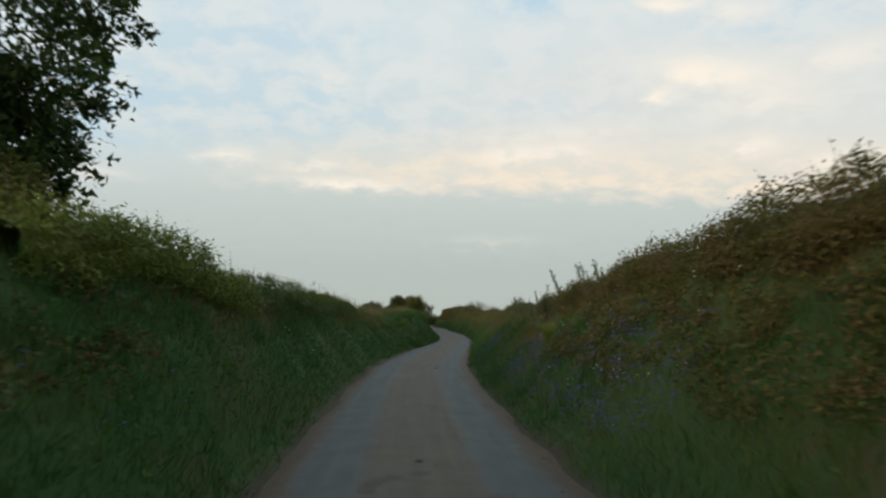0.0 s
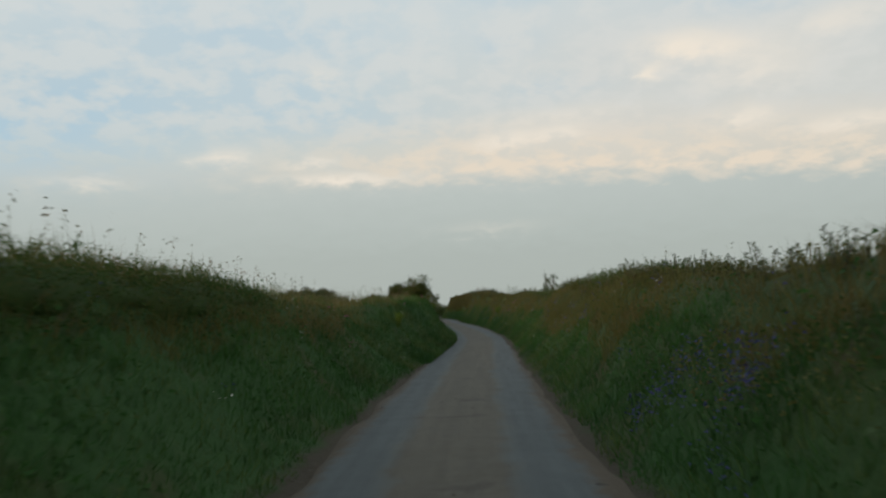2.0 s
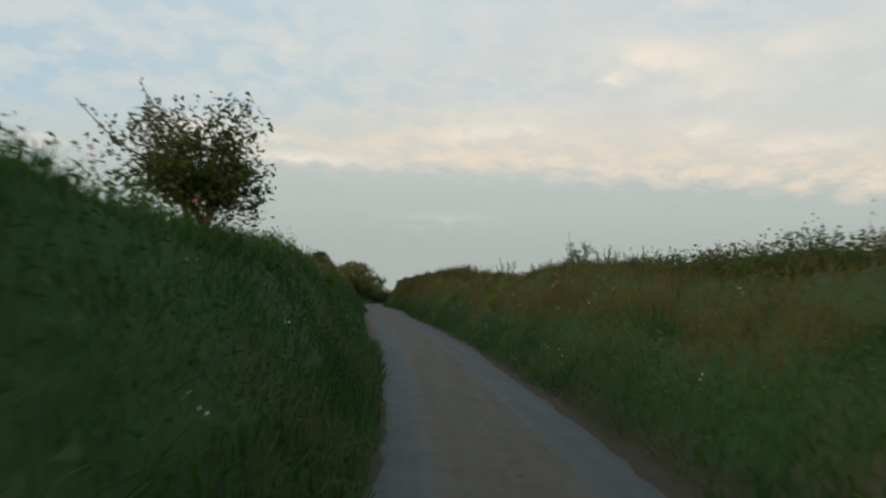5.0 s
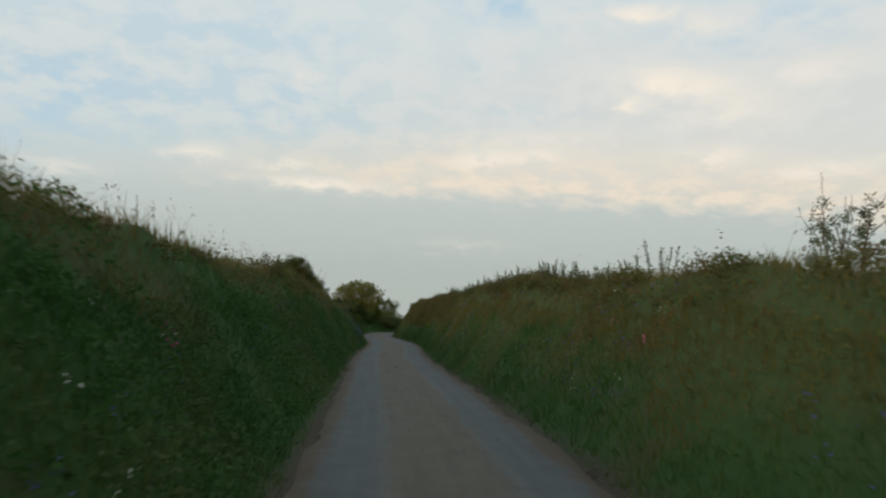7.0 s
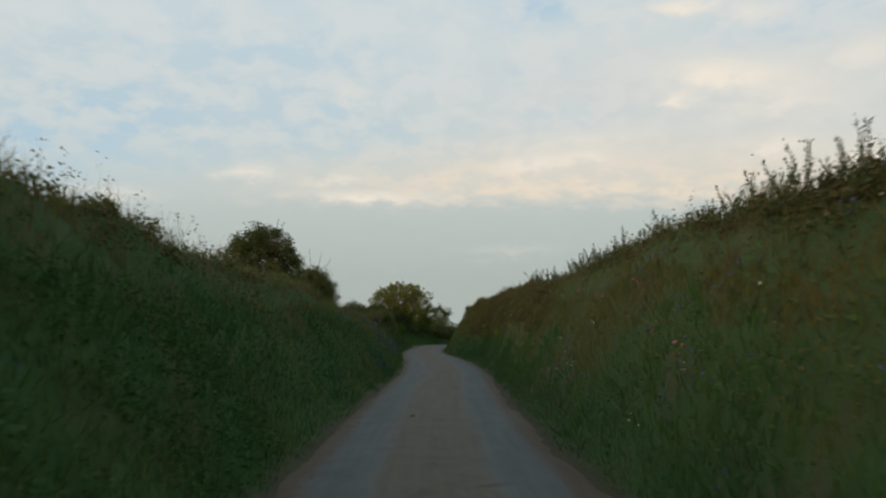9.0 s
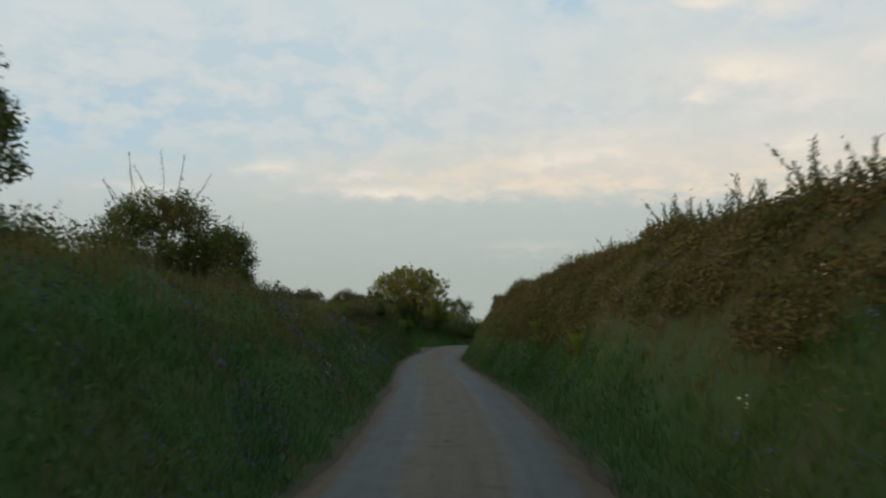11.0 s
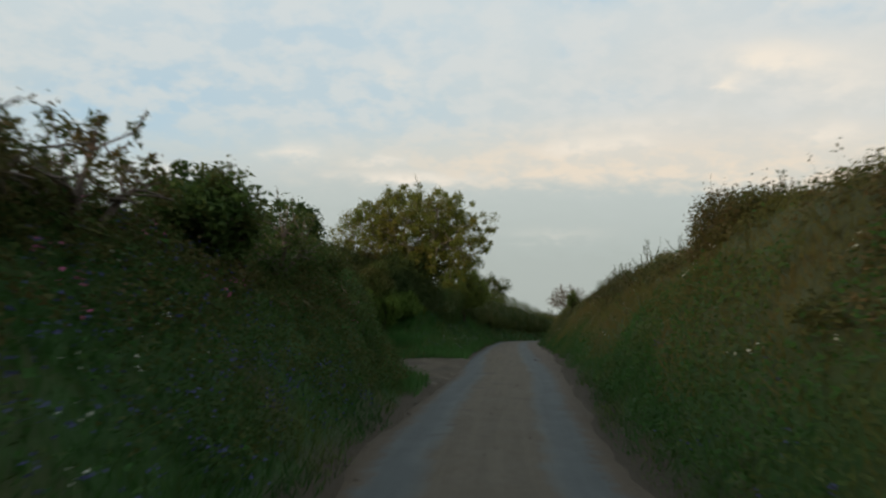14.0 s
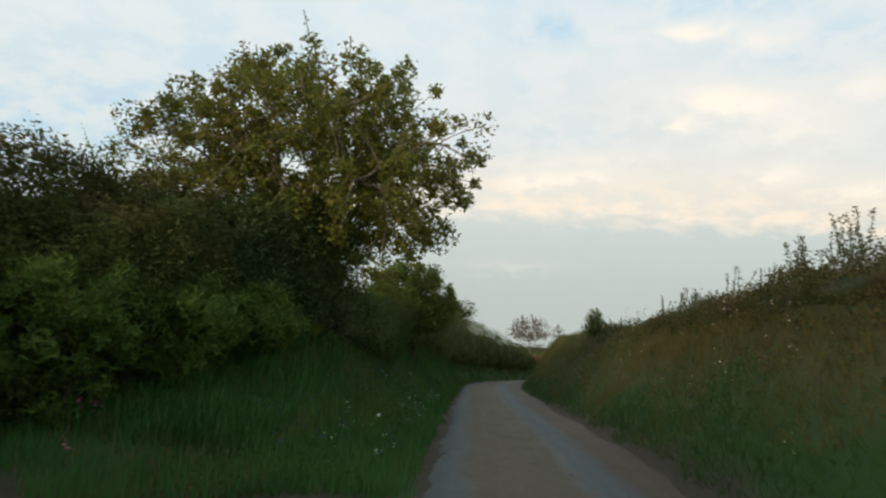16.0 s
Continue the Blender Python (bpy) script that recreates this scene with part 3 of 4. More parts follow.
for side in (-1, 1):
    green, olive, verge = [], [], []
    for n, low, high, tall in ((150000, 1.33, 2.6, 0.14), (80000, 2.3, 3.6, 0.17)):
        off, y = bank_spots(n, low, high, side)
        size = tall * (0.5 + 0.9 * rng.random(len(y))) * (1 + 0.35 * rumple(y * 0.7, off, 41))
        size *= np.clip((np.abs(off) + squeeze(off, y) - 1.20) / 0.40, 0.3, 1)
        dry = upper(off, y, np.where(y < -58, 2.5, np.where(y < 3, 2.12, np.interp(y, [20, 26, 44, 52], [2.1, 1.85, 1.85, 1.62]))) if side > 0 else np.where((y > 6) & (y < 25), 2.4, 2.6))
        if side > 0:   # bramble leaves little room for grass
            dry &= ~((y > 5) & (y < 21) & (rng.random(len(y)) < 0.65))
            off, y, size, dry = (v[dry | ~upper(off, y, 2.1) | (y < 5) | (y > 21)] for v in (off, y, size, dry))
        trodden = np.interp(y, [32, 38, 54, 62], [0, 0.12, 0.12, 0.04] if side > 0 else [0.06, 0.16, 0.08, 0.0]) * (0.5 + rng.random(len(y)) ** 0.7) + 0.1 * rumple(y * 1.3, off * 0, 47) + 0.05 * rumple(y * 4, off * 0, 48)   # bare soil shoulder
        grown = np.abs(off) + squeeze(off, y) > 1.33 + trodden
        off, y, size, dry = (v[grown] for v in (off, y, size, dry))
        for pick, bunch in ((~dry, green), (dry, olive)):
            root = ground_point(off[pick], y[pick]) - [0, 0, 0.02]
            half = len(root) * 9 // 10
            bunch.append(strips(root[:half], size[pick][:half], 0.012, rng.normal(0.1, 0.8, half)))
            rest = len(root) - half
            bunch.append(blades(root[half:], size[pick][half:] * 1.15, np.full(rest, 0.012), rng.normal(0.1, 0.45, rest), rng.uniform(0.2, 0.9, rest)))
    if side < 0:   # the broad verge and the ends of the bank round the pull-in
        for y0, y1, low, high, n in ((43.5, 62, 1.45, 5.0, 22000), (35.5, 44.5, 1.4, 7.5, 24000)):
            off, y = bank_spots(n, low, high, side, y0, y1)
            verge.append(strips(ground_point(off, y) - [0, 0, 0.02], rng.uniform(0.10, 0.30, len(y)), 0.013, rng.normal(0.1, 0.35, len(y))))
    if side < 0:   # long grass leaning over the inside of the bend
        off, y = bank_spots(7000, 1.22, 1.75, side, -50, -27)
        green.append(blades(ground_point(off, y), rng.uniform(0.18, 0.42, len(y)), np.full(len(y), 0.013), rng.normal(0.2, 0.4, len(y)), rng.uniform(0.4, 1.0, len(y))))
    off, y = bank_spots(9000, 1.35, 5.5, side, 74, 112)
    green.append(strips(ground_point(off, y), rng.uniform(0.15, 0.35, len(y)), 0.03, rng.normal(0.1, 0.3, len(y))))
    if verge:
        stuff("verge_grass", verge, VERGE, "fresh bright grass on the verge round the pull-in", "grass")
    stuff("bank_grass", green, GRASS, "lush green grass on the lane bank", "grass")
    stuff("upper_bank_grass", olive, OLIVE, "olive and brownish grass on the upper bank", "grass")
    off, y = clumped(*bank_spots(60000, 1.75, 3.0, side), 51 + side)
    if side > 0:   # few fresh weeds on its dry upper part
        keep = ~upper(off, y, 2.0) | (rng.random(len(y)) < 0.25)
        off, y = off[keep], y[keep]
    at = ground_point(off, y) + np.stack([0.1 * rng.normal(0, 1, len(y)), 0.1 * rng.normal(0, 1, len(y)), rng.uniform(0.02, 0.22, len(y))], -1)
    stuff("bank_weeds", [leaves(at, rng.uniform(0.022, 0.058, len(y)))], WEEDS, "low leafy weeds and nettles among the bank grass", "weeds")
    off, y = bank_spots(15000, 2.8, 4.3, side)
    tall = rng.uniform(0.14, 0.38, len(y)) * np.where((side > 0) & (y > -60) & (y < 62), 0.55, 1.0) * (1 + 0.5 * rumple(y * 0.5, off * 0.5, 71))
    stuff("crest_grass", [strips(ground_point(off, y), tall, 0.008, rng.normal(0.1, 0.3, len(y)))], CREST_GRASS, "pale dry grass along the top of the bank", "grass")


off, y = clumped(*bank_spots(55000, 2.0, 3.4, 1, -70, 62), 57, 0.7, -0.3)
stuff("dry_weeds", [leaves(ground_point(off, y) + np.stack([0 * y, 0 * y, rng.uniform(0.04, 0.22, len(y))], -1), rng.uniform(0.02, 0.042, len(y)))],
      OLIVE, "olive and rusty low weeds on the upper bank", "weeds")


def bramble_cover(patches):
    """Bramble in rounded clumps over stretches of bank: side, from, to, lowest and highest offset, count."""
    pieces = []
    for side, y0, y1, low, high, n in patches:
        off, y = clumped(*bank_spots(n // 60, low, high, side, y0, y1), 61, 0.7, -0.55)
        heart = ground_point(off, y) + np.stack([0 * y, 0 * y, rng.uniform(-0.04, 0.08, len(y))], -1)
        heart, wide = np.repeat(heart, 120, 0), np.repeat(rng.uniform(0.12, 0.34, len(y)), 120)
        way = rng.normal(0, 1, heart.shape)
        way /= np.linalg.norm(way, axis=1)[:, None]
        way[:, 2] = np.abs(way[:, 2]) * 1.0 - 0.15
        at = heart + way * (wide * (0.6 + 0.4 * rng.random(len(wide))))[:, None] * [1.0, 1.25, 1.0]
        pieces.append(leaves(at, rng.uniform(0.026, 0.052, len(at))))
    return pieces


stuff("bank_bramble", bramble_cover([(1, -84, -70, 2.1, 3.4, 26000), (1, 3, 12, 2.3, 3.5, 26000), (1, 12, 21, 2.1, 3.5, 30000), (1, 21, 30, 2.15, 3.5, 15000), (1, 22, 60, 2.6, 3.6, 18000), (1, -30, -8, 2.6, 3.4, 5000), (1, -60, -38, 2.9, 3.6, 7000)]),
      BRAMBLE, "reddish brown bramble and dead bracken on the bank", "bramble")
stuff("bank_bramble", bramble_cover([(-1, 18, 35, 2.3, 3.4, 12000), (-1, -84, -76, 2.2, 3.3, 6000), (-1, -40, 4, 2.7, 3.4, 7000)]),
      BRAMBLE, "brownish bramble tangle along the bank top", "bramble")


off, y = clumped(*(np.concatenate(pair) for pair in zip(bank_spots(4000, 1.95, 2.9, -1, 20, 29), bank_spots(18000, 1.7, 2.9, -1, 29, 36.5), bank_spots(11000, 1.9, 4.6, -1, 34.0, 39.0))), 66, 0.8, -0.2)
lift = rng.uniform(0.02, 0.20, len(y))
stuff("bank_undergrowth", [leaves(ground_point(off, y) + np.stack([lift * 0.5, 0.1 * rng.normal(0, 1, len(y)), lift], -1), rng.uniform(0.02, 0.045, len(y)))],
      THICKET, "dark leafy undergrowth spilling down the bank", "undergrowth")

stuff("bank_undergrowth", bramble_cover([(-1, 32.5, 39.5, 2.0, 4.4, 14000), (-1, 37.5, 41.5, 3.4, 6.0, 9000)]), THICKET, "dark heaped undergrowth below the young ash", "undergrowth")

# on the left, leaves added to darken a bank foot that lies in shade
for side, y0, y1, low, high, n in ((-1, -36, -6, 1.5, 2.5, 26000), (1, 12, 36, 1.55, 2.5, 24000)):
    off, y = clumped(*bank_spots(n, low, high, side, y0, y1), 68, 0.6, -0.4)
    stuff("bank_nettles", [leaves(ground_point(off, y) + np.stack([0 * y, 0 * y, rng.uniform(0.03, 0.24, len(y))], -1), rng.uniform(0.024, 0.055, len(y)))],
          WEEDS, "nettles and docks crowding the bank, put in to darken its foot", "nettles")


def seed_heads(side, n, y0, y1):
    """Tall wispy stalks with a drooping head of seeds."""
    off, y = clumped(*bank_spots(n, 2.8, 3.6, side, y0, y1), 81, 0.5, -0.3)
    root = ground_point(off, y)
    tall = rng.uniform(0.2, 0.52, len(y))
    lean = turned(len(y)) * rng.uniform(0.02, 0.18, len(y))[:, None]
    tip = root + np.array([0, 0, 1.0]) * tall[:, None] + lean
    w = turned(len(y)) * 0.004
    stalk = np.stack([root - w, root + w, tip], 1).reshape(-1, 3)
    heads = np.repeat(tip, 7, 0) + rng.normal(0, 1, (len(y) * 7, 3)) * [0.02, 0.02, 0.06] - np.array([0, 0, 0.03])
    return [(stalk, np.arange(len(y))[:, None] * 3 + [0, 1, 2]), leaves(heads, rng.uniform(0.018, 0.04, len(heads)))]


stuff("seeding_grass", seed_heads(-1, 800, -80, 12) + seed_heads(1, 250, -70, 60), CREST_GRASS, "tall wispy grass stalks with seed heads on the bank top", "grass")


def flower_patches(patches, per, size, spread, high):
    pieces = []
    for side, y0, y1, low, top, n in patches:
        off, y = clumped(*bank_spots(n, low, top, side, y0, y1), 91, 0.9, 0.0)
        root = ground_point(off, y) + np.stack([0 * y, 0 * y, rng.uniform(high[0], high[1], len(y))], -1)
        at = np.repeat(root, per, 0) + rng.normal(0, spread, (len(root) * per, 3))
        pieces.append(leaves(at, rng.uniform(size[0], size[1], len(at)), shape=0.9))
    return pieces


stuff("bluebells", flower_patches([(1, -80, -60, 1.6, 2.4, 1200), (1, -74, -40, 2.0, 3.0, 260), (-1, -80, -60, 1.8, 2.6, 90), (1, -30, 10, 1.7, 2.7, 260), (-1, 4, 34, 1.55, 2.7, 1300), (-1, -30, 0, 1.6, 2.6, 70), (1, 8, 34, 1.6, 2.2, 110), (-1, 45, 56, 1.7, 3.0, 200)],
      7, (0.014, 0.028), 0.045, (0.12, 0.30)), BLUEBELL, "scattered violet bluebells in the bank grass", "bluebells")
stuff("white_flowers", flower_patches([(1, -80, -66, 1.7, 2.6, 60), (-1, 8, 30, 1.7, 2.6, 110), (1, 26, 60, 1.8, 3.0, 170), (1, 4, 26, 1.8, 3.0, 100), (-1, -70, -20, 1.5, 2.4, 90), (-1, 44, 52, 1.5, 2.3, 60), (1, -60, 5, 1.6, 2.8, 160)],
      4, (0.012, 0.023), 0.035, (0.18, 0.42)), WHITE_PETAL, "small white stitchwort and parsley flowers on the bank", "flowers")
stuff("pink_flowers", flower_patches([(-1, 24, 36, 2.2, 3.2, 70), (1, -40, 0, 1.9, 2.6, 30), (-1, -60, -20, 2.0, 2.7, 30), (-1, 44.3, 46, 3.6, 4.6, 7)],
      5, (0.018, 0.034), 0.03, (0.14, 0.32)), PINK_PETAL, "pink campion flowers on the bank", "flowers")

# ---- trees, bushes and hedges ----


def tube(points, radii, sides=6):
    """A bent tapering tube through the points."""
    points = np.asarray(points, float)
    ahead = np.gradient(points, axis=0)
    ahead /= np.linalg.norm(ahead, axis=1)[:, None] + 1e-9
    ref = np.where(np.abs(ahead[:, 2:3]) > 0.9, [[1.0, 0, 0]], [[0, 0, 1.0]])
    a = np.cross(ahead, ref)
    a /= np.linalg.norm(a, axis=1)[:, None] + 1e-9
    b = np.cross(ahead, a)
    ang = np.linspace(0, 2 * np.pi, sides, endpoint=False)
    ring = a[:, None] * np.cos(ang)[None, :, None] + b[:, None] * np.sin(ang)[None, :, None]
    verts = (points[:, None] + ring * np.asarray(radii)[:, None, None]).reshape(-1, 3)
    i = np.arange(len(points) - 1)[:, None] * sides
    k = np.arange(sides)
    faces = np.stack([i + k, i + (k + 1) % sides, i + sides + (k + 1) % sides, i + sides + k], -1).reshape(-1, 4)
    return verts, faces


def joined(pieces):
    count, verts, faces = 0, [], []
    for v, f in pieces:
        verts.append(v), faces.append(f + count)
        count += len(v)
    return np.concatenate(verts), np.concatenate(faces)


def bough(start, end, thick, thin, sag=0.12, steps=6):
    s = np.linspace(0, 1, steps)[:, None]
    start, end = np.asarray(start, float), np.asarray(end, float)
    far = np.linalg.norm(end - start)
    bend = rng.normal(0, sag * far, 3)
    line = start + (end - start) * s + bend * (s * (1 - s)) * 2 + rng.normal(0, 0.02 * far, (steps, 3)) * (s * (1 - s)) * 4
    return tube(line, thick + (thin - thick) * s[:, 0], 5 if thick > 0.02 else 4)


def branch_out(wood, start, ends, thick, thin):
    """Limbs that fork again and again on the way to all their twig ends."""
    if len(ends) <= 2:
        for e in ends:
            wood.append(bough(start, e, max(thick * 0.7, thin * 1.3), thin, 0.07, 4))
        return
    node = start + (ends.mean(0) - start) * rng.uniform(0.28, 0.5)
    wood.append(bough(start, node, max(thick, thin * 1.5), max(thick * 0.85, thin * 1.4), 0.06, 4))
    spread = ends - node
    axis = np.linalg.svd(spread - spread.mean(0), full_matrices=False)[2][0] + rng.normal(0, 0.25, 3)
    order = np.argsort(spread @ axis)
    cut = max(1, int(len(ends) * rng.uniform(0.33, 0.67)))
    for half in (order[:cut], order[cut:]):
        branch_out(wood, node, ends[half], thick * (len(half) / len(ends)) ** 0.42, thin)


def woody(name, base, crown, radii, twigs, per, leaf, leaf_mat, bark, label, category, trunk=0.12, stems=1, fork=0.35, gap=0.5, puff=0.2, droop=0.4, squash=1.0, leaders=0.2, thin=0.004, spire=1.0, shape=0.62):
    """A tree or bush: trunk and limbs with twigs to a crown of leaf clumps, uneven and with gaps."""
    root = new(name)
    root.location = base
    tagged(root, label, category)
    base, crown, radii = np.array(base, float), np.array(crown, float) - base, np.array(radii, float)
    ends = []
    while len(ends) < twigs:
        p = rng.normal(0, 1, 3)
        p /= np.linalg.norm(p)
        r = gap + (1.0 - gap) * rng.random() ** 0.6
        r *= 1 + 0.09 * math.sin(3.1 * p[0] + 2.3 * p[1] * 2 + 1.7 * p[2] * 3 + base[1])
        if p[2] < 0:
            p[2] *= squash
        ends.append(crown + p * r * radii)
    ends = np.array(ends)
    # upright leaders that stand out of the crown's outline
    out = ends - crown
    pick = (out[:, 2] > 0) & (np.linalg.norm(out / radii, axis=1) > 0.8) & (rng.random(twigs) < leaders)
    tips = ends[pick] + (out[pick] * 0.12 + np.array([0, 0, 0.12]) * radii[2] + rng.normal(0, 0.04, (pick.sum(), 3)) * radii) * rng.uniform(0.3, 1.0, (pick.sum(), 1)) * spire
    wood = [bough(e, t, thin * 1.4, thin, 0.04, 3) for e, t in zip(ends[pick], tips)]
    around = np.argsort(np.arctan2(out[:, 1], out[:, 0])) if stems > 1 else np.arange(twigs)
    for k, share in enumerate(np.array_split(around, stems)):
        foot = np.array([*(rng.normal(0, 0.12 * (stems > 1), 2) * radii[0]), -0.15])
        split = foot + (crown - foot) * fork + rng.normal(0, 0.05, 3) * radii
        v, f = bough(foot, split, trunk, trunk * 0.8, 0.05)
        part("trunk" if stems == 1 else "stem", mesh_of("trunk", v, f), bark, root, smooth=True)
        branch_out(wood, split, ends[share], trunk * 0.75, thin)
    v, f = joined(wood)
    part("branching", mesh_of("branching", v, f), bark, root, smooth=True)
    if per:
        per, leaf = per * 17 // 10, leaf * 0.8
        clumps = np.repeat(ends, per, 0)
        way = rng.normal(0, 1, clumps.shape)
        way *= (rng.random(len(way)) ** 0.45 / np.linalg.norm(way, axis=1))[:, None]
        at = clumps + way * puff * 1.6 * np.repeat(0.55 + 0.9 * rng.random(len(ends)), per)[:, None]
        size = rng.uniform(0.6, 1.3, len(at)) * leaf
        if len(tips):
            sprig = np.repeat(ends[pick], 12, 0) + np.repeat(tips - ends[pick], 12, 0) * np.tile(np.linspace(0.1, 1, 12), len(tips))[:, None]
            at = np.concatenate([at, sprig + rng.normal(0, leaf * 0.4, sprig.shape)])
            size = np.concatenate([size, rng.uniform(0.5, 0.9, len(sprig)) * leaf])
        v, f = leaves(at, size, droop, shape)
        part("crown", mesh_of("crown", v, f), leaf_mat, root)
    return root


def on_bank(off, y, sink=0.05):
    p = ground_point(np.array([off]), np.array([y]))[0]
    return (float(p[0]), float(p[1]), float(p[2]) - sink)


def bush(off, y, top, wide, leaf_mat, label, twigs=90, per=60, leaf=0.05, long=None, name="bush", bark=None, category="bush", puff=0.13, squash=0.9, gap=0.4, leaders=0.2, spire=1.0, thin=0.004, shape=0.62, droop=0.4):
    base = on_bank(off, y)
    high = top - base[2]
    return woody(name, base, (base[0], base[1], base[2] + high * 0.55), (wide / 2, (long or wide) / 2, high * 0.5), twigs, per, leaf, leaf_mat, bark or TWIG, label, category, trunk=0.045, stems=4, fork=0.3, gap=gap, puff=puff, squash=squash, leaders=leaders, spire=spire, thin=thin, shape=shape, droop=droop)


def hedge(name, stops, leaf_mat, label, count, leaf=0.05, category="hedge", lump=0.16, sprigs=1.0):
    """A hedge through stops of x, y, foot, top and width: a lumpy core of branches under a coat of leaves."""
    root = new(name)
    stops = np.array(stops, float)
    root.location = stops[0, :3]
    tagged(root, label, category)
    run = np.r_[0, np.cumsum(np.hypot(*np.diff(stops[:, :2], axis=0).T))]
    run_long = run[-1] / max(leaf / 0.06, 1)
    run /= run[-1]
    seed = int(abs(stops[0, 1]) * 7) % 97

    def shell(s, a, r):
        x, y, foot, top, wide = (np.interp(s, run, stops[:, k]) for k in range(5))
        ca, sa = np.cos(a), np.sin(a)
        ends = np.clip(np.minimum(s, 1 - s) / 0.12, 0, 1) ** 0.5 * 0.45 + 0.55
        metres = s * np.hypot(*(stops[-1, :2] - stops[0, :2]))
        swell = 1 + lump * rumple(metres * 1.1 + seed, a * 1.3, seed) + lump * 0.7 * rumple(metres * 3.1, a * 3 + seed, seed + 1)
        half = (top - foot) / 2
        power = 0.75
        ox = np.sign(ca) * np.abs(ca) ** power * wide / 2 * r * swell * ends
        oz = np.sign(sa) * np.abs(sa) ** power * half * r * swell * np.where(sa > 0, ends, 1)
        d = stops[-1, :2] - stops[0, :2]
        d = d / np.linalg.norm(d)
        return np.stack([x + ox * d[1] + 0 * a, y - ox * d[0] + 0 * a, foot + half + oz], -1) - stops[0, :3]

    s, a = np.meshgrid(np.linspace(0.01, 0.99, int(np.clip(run_long * 4, 12, 160))), np.linspace(0, 2 * np.pi, 18, endpoint=False), indexing="ij")
    core = shell(s, a, rng.uniform(0.42, 0.66, s.shape)).reshape(-1, 3)
    n, m = s.shape
    i, k = np.meshgrid(np.arange(n - 1) * m, np.arange(m), indexing="ij")
    faces = np.stack([i + k, i + (k + 1) % m, i + m + (k + 1) % m, i + m + k], -1).reshape(-1, 4)
    part("inner_growth", mesh_of("inner_growth", core, faces), leaf_mat, root)
    count, leaf = count * 17 // 10, leaf * 0.8
    few = count // 28
    s, a = rng.random(few), rng.uniform(-1.1, np.pi + 1.1, few)
    puffs = shell(s, a, 0.78 + 0.20 * rng.random(few))
    way = rng.normal(0, 1, (few * 18, 3)) * leaf * 1.45
    s, a = rng.random(count - few * 18), rng.uniform(-1.1, np.pi + 1.1, count - few * 18)
    at = np.concatenate([np.repeat(puffs, 18, 0) + way, shell(s, a, 0.52 + 0.40 * rng.random(len(s)))])
    # sprigs standing out of the top and sides
    n = int(count // 260 * sprigs)
    s, a = rng.random(n), rng.uniform(0.15, np.pi - 0.15, n)
    foot = shell(s, a, np.full(n, 0.90))
    way = np.array([0, 0, 1.0]) + rng.normal(0, 0.35, (n, 3))
    reach = rng.uniform(0.08, 0.26, n) * min(3.0, leaf / 0.05)
    steps = np.linspace(0, 1, 14)
    sprig = (foot[:, None] + way[:, None] * reach[:, None, None] * steps[None, :, None]).reshape(-1, 3)
    at = np.concatenate([at, sprig + rng.normal(0, 0.012, sprig.shape)])
    across = turned(n) * 0.005
    stem = (np.stack([foot - across, foot + across, foot + way * reach[:, None]], 1).reshape(-1, 3), np.arange(n)[:, None] * 3 + [0, 1, 2])
    v, f = leaves(at, rng.uniform(0.6, 1.3, len(at)) * np.r_[np.full(len(at) - len(sprig), leaf), np.full(len(sprig), leaf * 0.6)])
    v, f = joined([(v, f), stem])
    part("foliage", mesh_of("foliage", v, f), leaf_mat, root)
    return root


def lane_hedge(name, side, stops, *args, **options):
    """A hedge along the lane: stops of offset, y, foot above the bank, top and width."""
    full = []
    for off, y, foot, top, wide in stops:
        p = on_bank(side * off, y)
        full.append((p[0], p[1], p[2] + foot, top, wide))
    return hedge(name, full, *args, **options)


# trees: one over the bank at the start, one round-headed at the bend, a young one by the pull-in
woody("ash_tree", on_bank(-6.3, -73.9), (-9.6, -74.0, 5.0), (2.25, 2.6, 3.0), 270, 62, 0.12, ASH, BARK, "dark leafy ash tree leaning over the bank", "tree", trunk=0.16, puff=0.2)
woody("oak_tree", on_bank(-3.55, 49.3), (-2.3, 49.4, 3.85), (2.70, 2.5, 1.60), 900, 44, 0.082, OAK, BARK, "round-headed oak with olive leaves over an ivy-clad trunk", "tree", trunk=0.17, fork=0.34, puff=0.105, squash=1.15, gap=0.25, leaders=0.25, spire=0.9, thin=0.006)
woody("ash_tree", on_bank(-3.85, 37.2), (-3.8, 37.3, 2.42), (0.84, 0.98, 0.72), 58, 62, 0.088, ASH, BARK, "young ash tree with dark drooping leaves by the pull-in", "tree", trunk=0.07, puff=0.10, gap=0.3, droop=1.6, leaders=0.5, spire=1.6, thin=0.008)
# bushes on the near-side bank
bush(-4.2, -75.4, 2.75, 1.6, HAWTHORN, "dense green bush on the bank top", 110, 70)
bush(-5.2, -74.0, 3.9, 2.6, ASH, "dark tangled undergrowth beneath the ash tree", 190, 70, 0.09)
bush(-3.05, -11.6, 2.62, 0.9, HAWTHORN, "twiggy little thorn bush on the bank top", 44, 15, 0.045, gap=0.2, puff=0.08, leaders=0.9, spire=2.5)
bush(-2.4, -37.9, 2.62, 1.2, HAWTHORN, "lone hawthorn bush with thin twigs against the sky", 85, 46, 0.058, gap=0.2, leaders=0.6, spire=3.4, squash=0.7)
bush(-4.8, 5.8, 3.95, 2.0, HAWTHORN, "dark rounded hawthorn bush on the bank", 260, 110, 0.06, squash=1.1, spire=2.5)
bush(-4.5, 10.9, 3.35, 1.9, HAWTHORN, "dark hawthorn bush with tall upright leafy shoots", 190, 76, 0.055, squash=1.1, leaders=0.5, spire=4.2)
